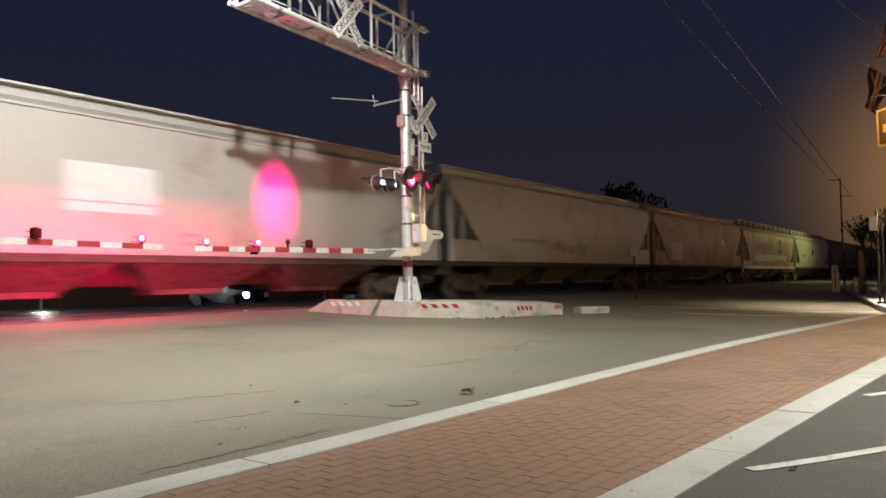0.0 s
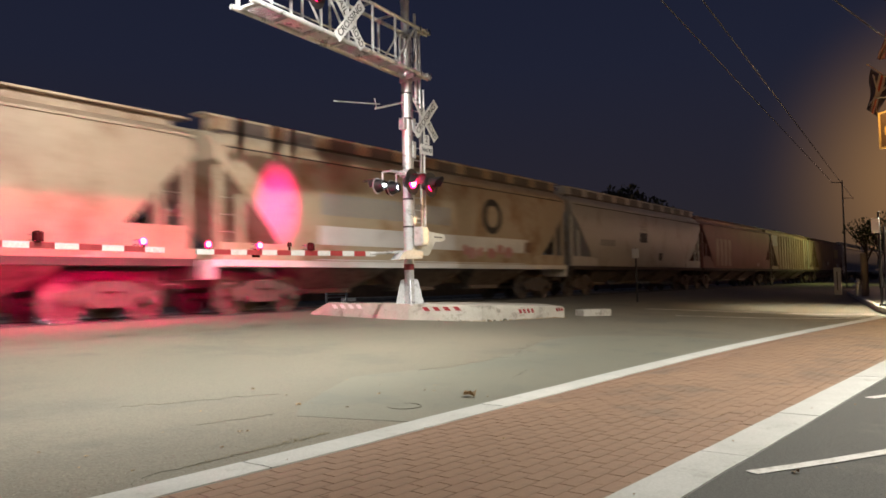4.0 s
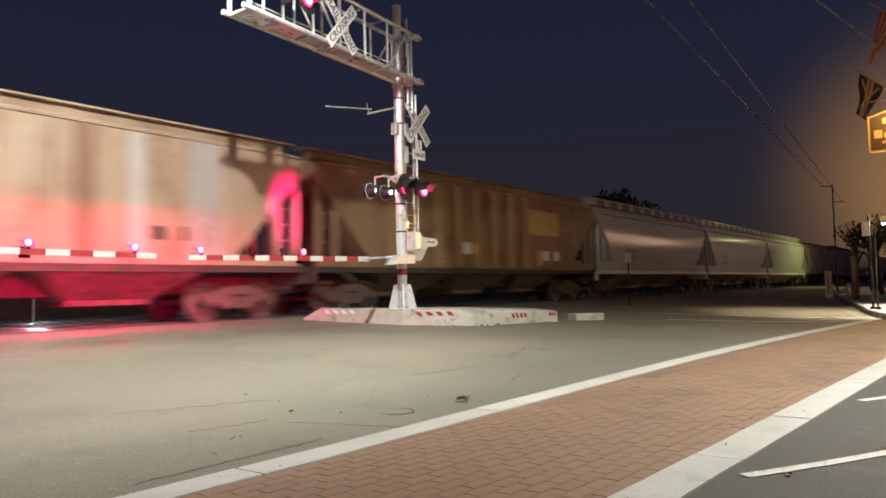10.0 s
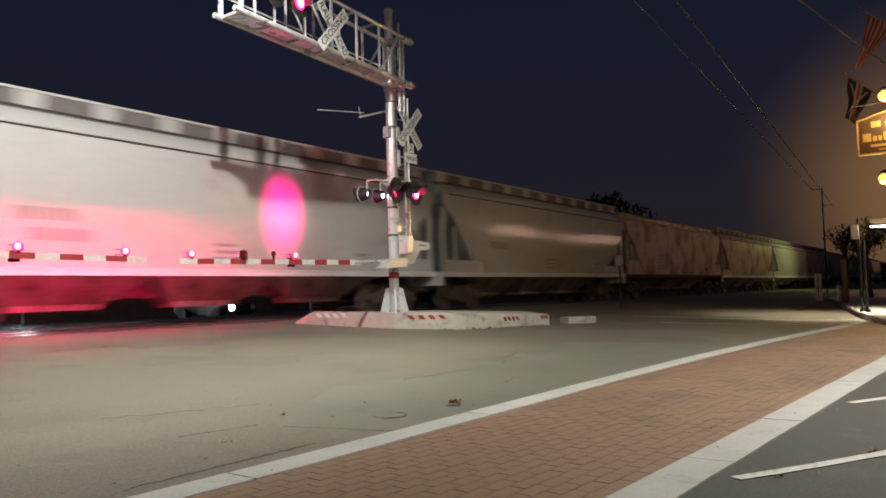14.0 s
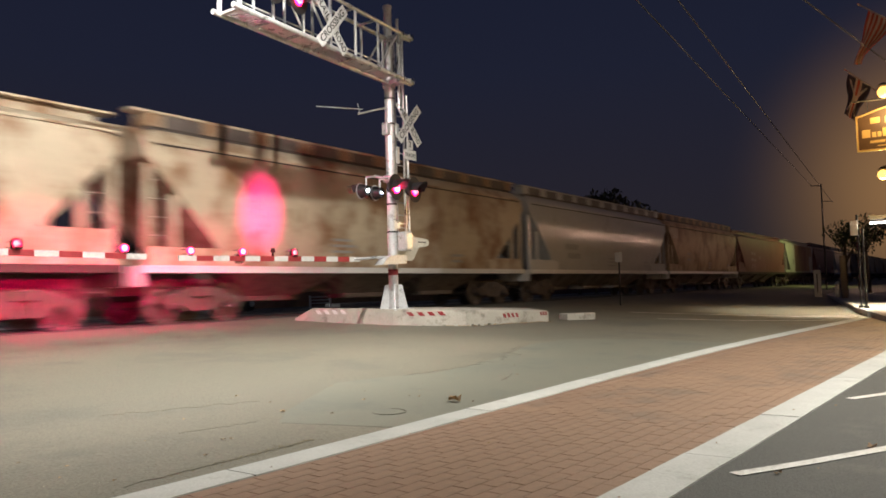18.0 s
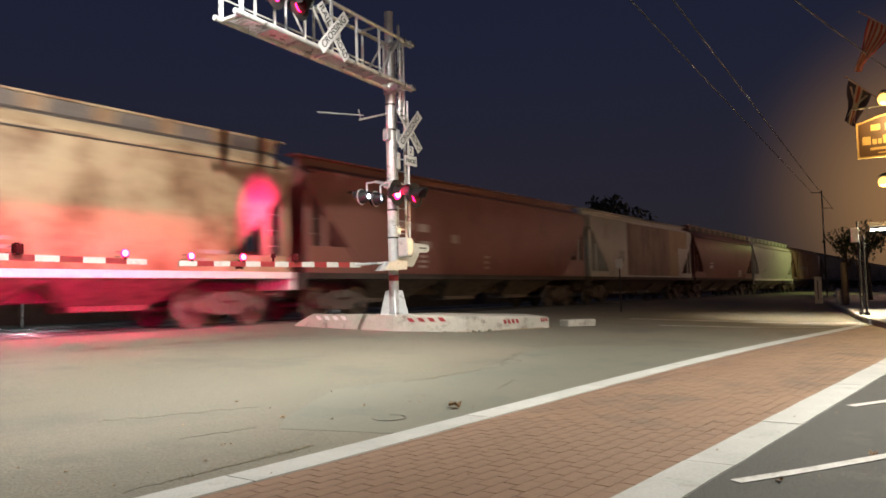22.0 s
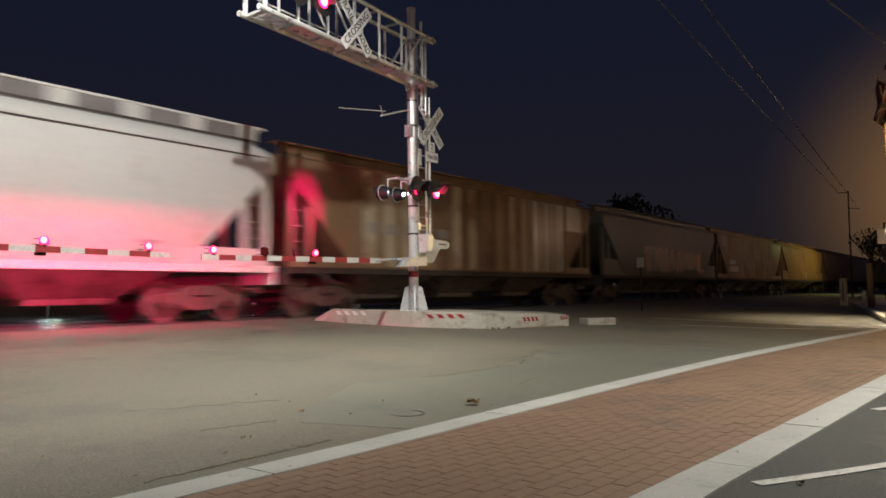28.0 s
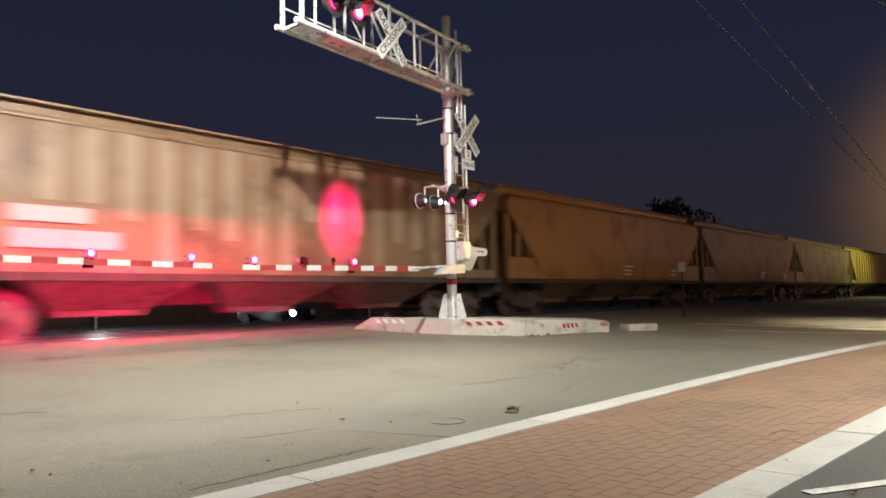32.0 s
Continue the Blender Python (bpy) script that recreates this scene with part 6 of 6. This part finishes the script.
def build_flags():
    # staff tip, its foot on the shop front, the flag's two upper and two lower corners (y, z)
    for x, tip, foot, p0, p1, q0, q1, kind in (
            (23.2, (2.05, 8.58), (0.2, 6.96), (1.84, 8.36), (1.3, 7.9), (2.24, 6.93), (2.08, 6.9), "stripes"),
            (25.2, (2.68, 7.32), (0.2, 4.79), (2.62, 7.2), (2.05, 6.68), (2.76, 6.0), (2.5, 5.72), "cross")):
        t = thing("flag", pose(x, 0, 0), "drooping red and white striped flag on a slanted staff" if kind == "stripes" else "drooping blue flag with a red and white cross", "flag", "flags on the shop front")

        def fold(v, u):
            w = 0.5 - 0.5 * math.cos(math.pi * u)
            top = (p0[0] + (p1[0] - p0[0]) * v, p0[1] + (p1[1] - p0[1]) * v)
            low = (q0[0] + (q1[0] - q0[0]) * v, q0[1] + (q1[1] - q0[1]) * v)
            return (0.09 * math.sin(11 * v + 2 * u) * (0.35 + 0.65 * u), top[0] + (low[0] - top[0]) * w + 0.05 * math.sin(7 * u) * (1 - v), top[1] + (low[1] - top[1]) * u)
        n = 11
        for k in range(n):
            if kind == "stripes":
                mt = M["flag_red"] if k % 2 == 0 else M["flag_white"]
            else:
                mt = M["flag_red"] if k == 5 else M["flag_white"] if k in (4, 6) else M["flag_blue"]
            bm = B()
            rows = []
            for j in range(11):
                u = j / 10
                rows.append([bm.verts.new(fold(v, u)) for v in (k / n, (k + 1) / n)])
            for ra, rb in zip(rows, rows[1:]):
                bm.faces.new((ra[0], ra[1], rb[1], rb[0]))
            bmesh.ops.solidify(bm, geom=bm.faces[:], thickness=0.004)
            part("stripe", bm, mt, t)
        if kind == "cross":
            for c in ((0.15, 0.85), (0.85, 0.15)):
                bm = B()
                rows = [[bm.verts.new(Vector(fold(c[0] + (c[1] - c[0]) * j / 10 + d, 0.1 + 0.08 * j)) + Vector((-0.012, 0, 0))) for d in (-0.05, 0.05)] for j in range(11)]
                for ra, rb in zip(rows, rows[1:]):
                    bm.faces.new((ra[0], ra[1], rb[1], rb[0]))
                bmesh.ops.solidify(bm, geom=bm.faces[:], thickness=0.003)
                part("diagonal_stripe", bm, M["flag_white"], t)
        part("staff", rod(B(), (0, *tip), (0, *foot), 0.018, 8), M["wood"], t)
        part("staff_tip", rod(B(), (0, *tip), (0, tip[0] + 0.04, tip[1] + 0.035), 0.03, 8, 0.01), M["gold"], t)


def build_shops():
    t = thing("shop_building", pose(0, 0, 0), "two-storey brick shop building with awning and lit strip", "building")
    x0, x1, y = 22.4, 88.0, 0.2
    part("wall", box(B(), x0, x1, y - 0.3, y, 0.1, 8.9), M["wall"], t)
    part("wall", box(B(), x0, x0 + 0.3, -10, y - 0.3, 0.1, 8.9), M["wall"], t)
    part("roof", box(B(), x0 - 0.1, x1 + 0.1, -10.1, y + 0.12, 8.9, 9.1, 0.03), M["concrete"], t)
    for k in range(18):
        xx = x0 + 2.2 + 3.5 * k
        for z0, z1 in ((0.9, 2.6), (5.1, 6.0)):
            # three unseen windows set to glow, added for the streaks on the car sides
            lit = z0 > 4 and k in (7, 11, 15)
            w = part("window", box(B(), xx, xx + (2.6 if lit else 1.6), y, y + 0.03, z0, z1, 0.01), M["streak_on"] if lit else M["black"], t, "added glowing window for the streaks on the cars" if lit else "")
            part("window_frame", box(B(), xx - 0.06, xx + (2.66 if lit else 1.66), y, y + 0.06, z0 - 0.1, z0, 0.01), M["white"], w)
    part("awning", prism(B(), [(26.2, 0.2), (34.0, 0.2), (34.0, 2.4), (26.2, 2.4)], 2.78, 2.92), M["wire"], t)
    part("light_strip", box(B(), 26.3, 26.36, 0.4, 2.38, 2.66, 2.72), M["tube_on"], t, "glowing white tube under the awning")


def tube(bm, pts, r, n=6):
    rings = []
    for i, p in enumerate(pts):
        d = (pts[min(i + 1, len(pts) - 1)] - pts[max(i - 1, 0)]).to_track_quat("Z", "Y")
        rings.append([bm.verts.new(p + d @ Vector((r * math.cos(6.2832 * k / n), r * math.sin(6.2832 * k / n), 0))) for k in range(n)])
    for a, b in zip(rings, rings[1:]):
        for k in range(n):
            bm.faces.new((a[k], a[(k + 1) % n], b[(k + 1) % n], b[k]))
    return bm


def build_wires():
    for a, b, r, sag in (((10.95, 4.77, 6.52), (61.73, 9.31, 8.09), 0.015, 0.0), ((11.26, 4.3, 6.87), (62.73, 8.06, 6.77), 0.017, 0.0), ((12.28, 2.9, 6.56), (41.6, 0.24, 9.04), 0.017, 0.15)):
        a, b = Vector(a), Vector(b)
        t = thing("overhead_cable", pose(0, 0, 0), "thin overhead cable against the night sky", "cable", "overhead cables")
        pts = [a.lerp(b, i / 24) - Vector((0, 0, sag * 4 * (i / 24) * (1 - i / 24))) for i in range(25)]
        part("cable", tube(B(), pts, r), M["line"], t, "", 80)


def build_cable_pole():
    t = thing("utility_pole", pose(62.2, 8.7, 0.1), "slim grey utility pole with short arms that carry cables", "utility pole")
    part("pole", rod(B(), (0, 0, 0), (0, 0, 8.1), 0.075, 12, 0.05), M["wire"], t)
    part("crossarm", bar(B(), (-0.5, 0.65, 7.95), (0.02, -0.02, 7.93), 0.05, 0.06), M["wire"], t)
    part("side_arm", bar(B(), (0, 0, 6.75), (0.53, -0.64, 6.75), 0.05, 0.05), M["wire"], t)


# ---- trees and distance ----
def crown_mesh(name, rx, rz, n, leaf, mat, seed):
    """A crown of many small leaf clumps in uneven lobes."""
    rnd = random.Random(seed)
    lobes = [(Vector((rnd.uniform(-0.6, 0.6) * rx, rnd.uniform(-0.6, 0.6) * rx, rnd.uniform(-0.55, 0.6) * rz)), rnd.uniform(0.35, 0.6)) for _ in range(9)]
    vs, fs = [], []
    for _ in range(n):
        c, q = rnd.choice(lobes)
        d = Vector((rnd.gauss(0, 1), rnd.gauss(0, 1), rnd.gauss(0, 1))).normalized() * (q * rnd.random() ** 0.4)
        p = c + Vector((d.x * rx, d.y * rx, d.z * rz))
        e = Euler((rnd.uniform(0, 6), rnd.uniform(0, 6), rnd.uniform(0, 6)))
        k = leaf * rnd.uniform(0.5, 1.3)
        i = len(vs)
        for v in ((-k, 0, 0), (0, -0.5 * k, 0.1 * k), (k, 0, 0), (0, 0.5 * k, 0.1 * k)):
            w = Vector(v)
            w.rotate(e)
            vs.append(p + w)
        fs.append((i, i + 1, i + 2, i + 3))
    me = bpy.data.meshes.new(name)
    me.from_pydata(vs, [], fs)
    me.materials.append(mat)
    return me


def build_trees():
    far = [crown_mesh("crown", 3.2, 3.0, 1300, 0.28, M["far_leaf"], k) for k in range(3)]
    near = crown_mesh("crown", 1.5, 1.3, 700, 0.12, M["leaf"], 11)

    def tree(x, y, z, h, crown, sc, label, group):
        t = thing("tree", pose(x, y, z, 0, 0, 40 * x), label, "tree", group)
        trunk = rod(B(), (0, 0, -0.1), (0.1, 0.05, h * 0.62), 0.05 * h ** 0.7, 10, 0.02 * h ** 0.7)
        for k in range(5):
            w = 1.3 * k
            rod(trunk, (0.07, 0.03, h * (0.35 + 0.05 * k)), (0.2 * h * math.cos(w), 0.2 * h * math.sin(w), h * (0.6 + 0.06 * k)), 0.012 * h ** 0.8, 7, 0.004 * h)
        part("trunk", trunk, M["bark"], t)
        c = part("crown", crown, None, t)
        c.matrix_basis = Matrix.LocRotScale((0, 0, h * 0.7), Euler((0, 0, x)), (sc, sc, sc))
        return t

    rnd = random.Random(5)
    tree(51.5, 26.5, -0.1, 8.8, far[0], 0.75, "dark leafy tree behind the train", "trees behind the railway")
    tree(62.5, 25.0, -0.1, 9.8, far[1], 0.95, "broad dark leafy tree behind the train", "trees behind the railway")
    tree(67.0, 26.0, -0.1, 8.8, far[2], 0.9, "dark leafy tree behind the train", "trees behind the railway")
    for k in range(22):
        x = 72 + 7.5 * k + rnd.uniform(-2, 2)
        tree(x, 27 + rnd.uniform(0, 9) + 0.05 * k, -0.3, rnd.uniform(6.0, 8.6), far[k % 3], rnd.uniform(0.7, 1.0), "dark leafy tree behind the train", "trees behind the railway")
    for k in range(7):
        x = -30 + 11 * k + rnd.uniform(-2, 2)
        tree(x, 62 + rnd.uniform(0, 9), -0.3, rnd.uniform(7.0, 9), far[k % 3], rnd.uniform(0.8, 1.0), "dark leafy tree beyond the crossing", "trees beyond the crossing")
    tree(41.7, 5.0, 0.1, 4.4, near, 0.6, "small street tree with lit green leaves", "street trees")
    tree(46.5, 4.4, 0.1, 5.0, near, 0.8, "small street tree with lit green leaves", "street trees")
    tree(58.0, 6.0, 0.1, 5.2, near, 1.0, "dark street tree by the pavement", "street trees")


def build_beyond():
    # a light pole beyond the crossing
    t = thing("floodlight_pole", pose(20.9, 45.0, -0.3), "steel pole with one bright white floodlight beyond the tracks", "light pole")
    part("pole", rod(B(), (0, 0, 0), (0, 0, 4.9), 0.09, 12, 0.06), M["galv"], t)
    part("lamp_head", box(B(), -0.4, 0.4, -0.2, 0.12, 4.2, 4.75, 0.03), M["wire"], t)
    part("lamp_glass", box(B(), -0.36, 0.36, -0.24, -0.2, 4.2, 4.62, 0.02), M["flood_on"], t, "glowing white floodlight glass")
    # a waiting car with its headlights on
    t = thing("waiting_car", pose(24.0, 31.5, -0.12), "dark car waiting beyond the tracks with headlights on", "car")
    bm = B()
    secs = [(-2.2, 0.5, 0.72, 0.8), (-2.05, 0.3, 0.86, 0.88), (-1.0, 0.28, 0.98, 0.9), (-0.35, 0.28, 1.42, 0.72), (1.1, 0.28, 1.45, 0.72), (1.9, 0.3, 1.05, 0.88), (2.2, 0.45, 0.95, 0.82)]
    rings = [[bm.verts.new(p) for p in ((-w, y, z0), (w, y, z0), (w, y, z0 + (z1 - z0) * 0.55), (w * 0.86, y, z1), (-w * 0.86, y, z1), (-w, y, z0 + (z1 - z0) * 0.55))] for y, z0, z1, w in secs]
    for a, b in zip(rings, rings[1:]):
        for k in range(6):
            bm.faces.new((a[k], a[(k + 1) % 6], b[(k + 1) % 6], b[k]))
    bm.faces.new(rings[0])
    bm.faces.new(rings[-1][::-1])
    part("body", bm, M["black"], t, "", 30)
    for x in (-0.82, 0.82):
        for y in (-1.35, 1.35):
            part("wheel", rod(B(), (x - 0.1, y, 0.32), (x + 0.1, y, 0.32), 0.32, 18), M["black"], t)
        part("headlight", rod(B(), (x * 0.78, -2.24, 0.64), (x * 0.78, -2.12, 0.64), 0.15, 14), M["head_on"] if x < 0 else M["white"], t, "glowing headlight" if x < 0 else "unlit headlight")
    # white rail fence and the kerb of the median beyond the tracks
    t = thing("rail_fence", pose(23.1, 23.6, 0.28), "short white pipe rail fence beyond the tracks", "fence")
    for x in (0.0, 1.25):
        part("post", rod(B(), (x, 0, 0), (x, 0, 0.56), 0.05, 10), M["white"], t)
        part("post_cap", rod(B(), (x, 0, 0.56), (x, 0, 0.59), 0.06, 10), M["white"], t)
    for z in (0.24, 0.38, 0.52):
        part("rail", rod(B(), (0, 0, z), (1.25, 0, z), 0.022, 8), M["white"], t)
    bm = prism(B(), [(24.8, 23.4), (28.8, 23.2), (29.2, 24.0), (25.0, 24.6)], 0.0, 0.46)
    bmesh.ops.bevel(bm, geom=[e for e in bm.edges], offset=0.03, segments=1, affect="EDGES")
    tagged(part("far_median", bm, M["concrete"]), "low pale concrete median beyond the tracks", "median")
    # unseen low dark wall, added to darken what shows under the cars
    tagged(part("yard_wall", box(B(), -80, 320, 52, 52.4, -0.4, 3.0), M["wall"]), "long low dark wall added to close the view under the cars", "wall", kind="structure")


# ---- what moves ----
def motions():
    for car, x in TRAIN:
        walk(car, [(t, pose(x - SPEED * t, TRACK_Y, RAIL_Z)) for t in (0, 8, 16, 24, 32)])
    # added covers hide and clear the steady lamps, so the two phases take turns
    period, lit_a = 1.309, 0.63
    for ob, at, phase, way in SHUTTERS:
        rows = []
        m0 = Matrix.Translation(at)
        if way == "slide":
            shut, clear = m0, m0 @ Matrix.Translation((0, 0.11, -0.14))
        else:
            shut, clear = m0, m0 @ Matrix.Rotation(radians(-84 if way == "X" else 84), 4, "X")
        on_a = lambda t: ((t - 6.22) % period) < lit_a
        lit = on_a(0) == (phase == "A")
        rows.append((0, clear if lit else shut))
        t = 0.0
        while t < 31.9:
            t = round(t + 1 / 30, 4)
            now = on_a(t) == (phase == "A")
            if now != lit:
                rows.append((t - 1 / 30, clear if lit else shut))
                rows.append((t, clear if now else shut))
                lit = now
        rows.append((32, clear if lit else shut))
        walk(ob, [r for i, r in enumerate(rows) if i == 0 or frame(r[0]) > frame(rows[i - 1][0])])


build_ground()
build_crosswalk()
build_markings()
build_tracks()
build_median()
build_mast()
build_left_gate()
build_train()
build_pavement()
build_street_furniture()
build_flags()
build_shops()
build_wires()
build_cable_pole()
build_trees()
build_beyond()
build_bricks()
motions()
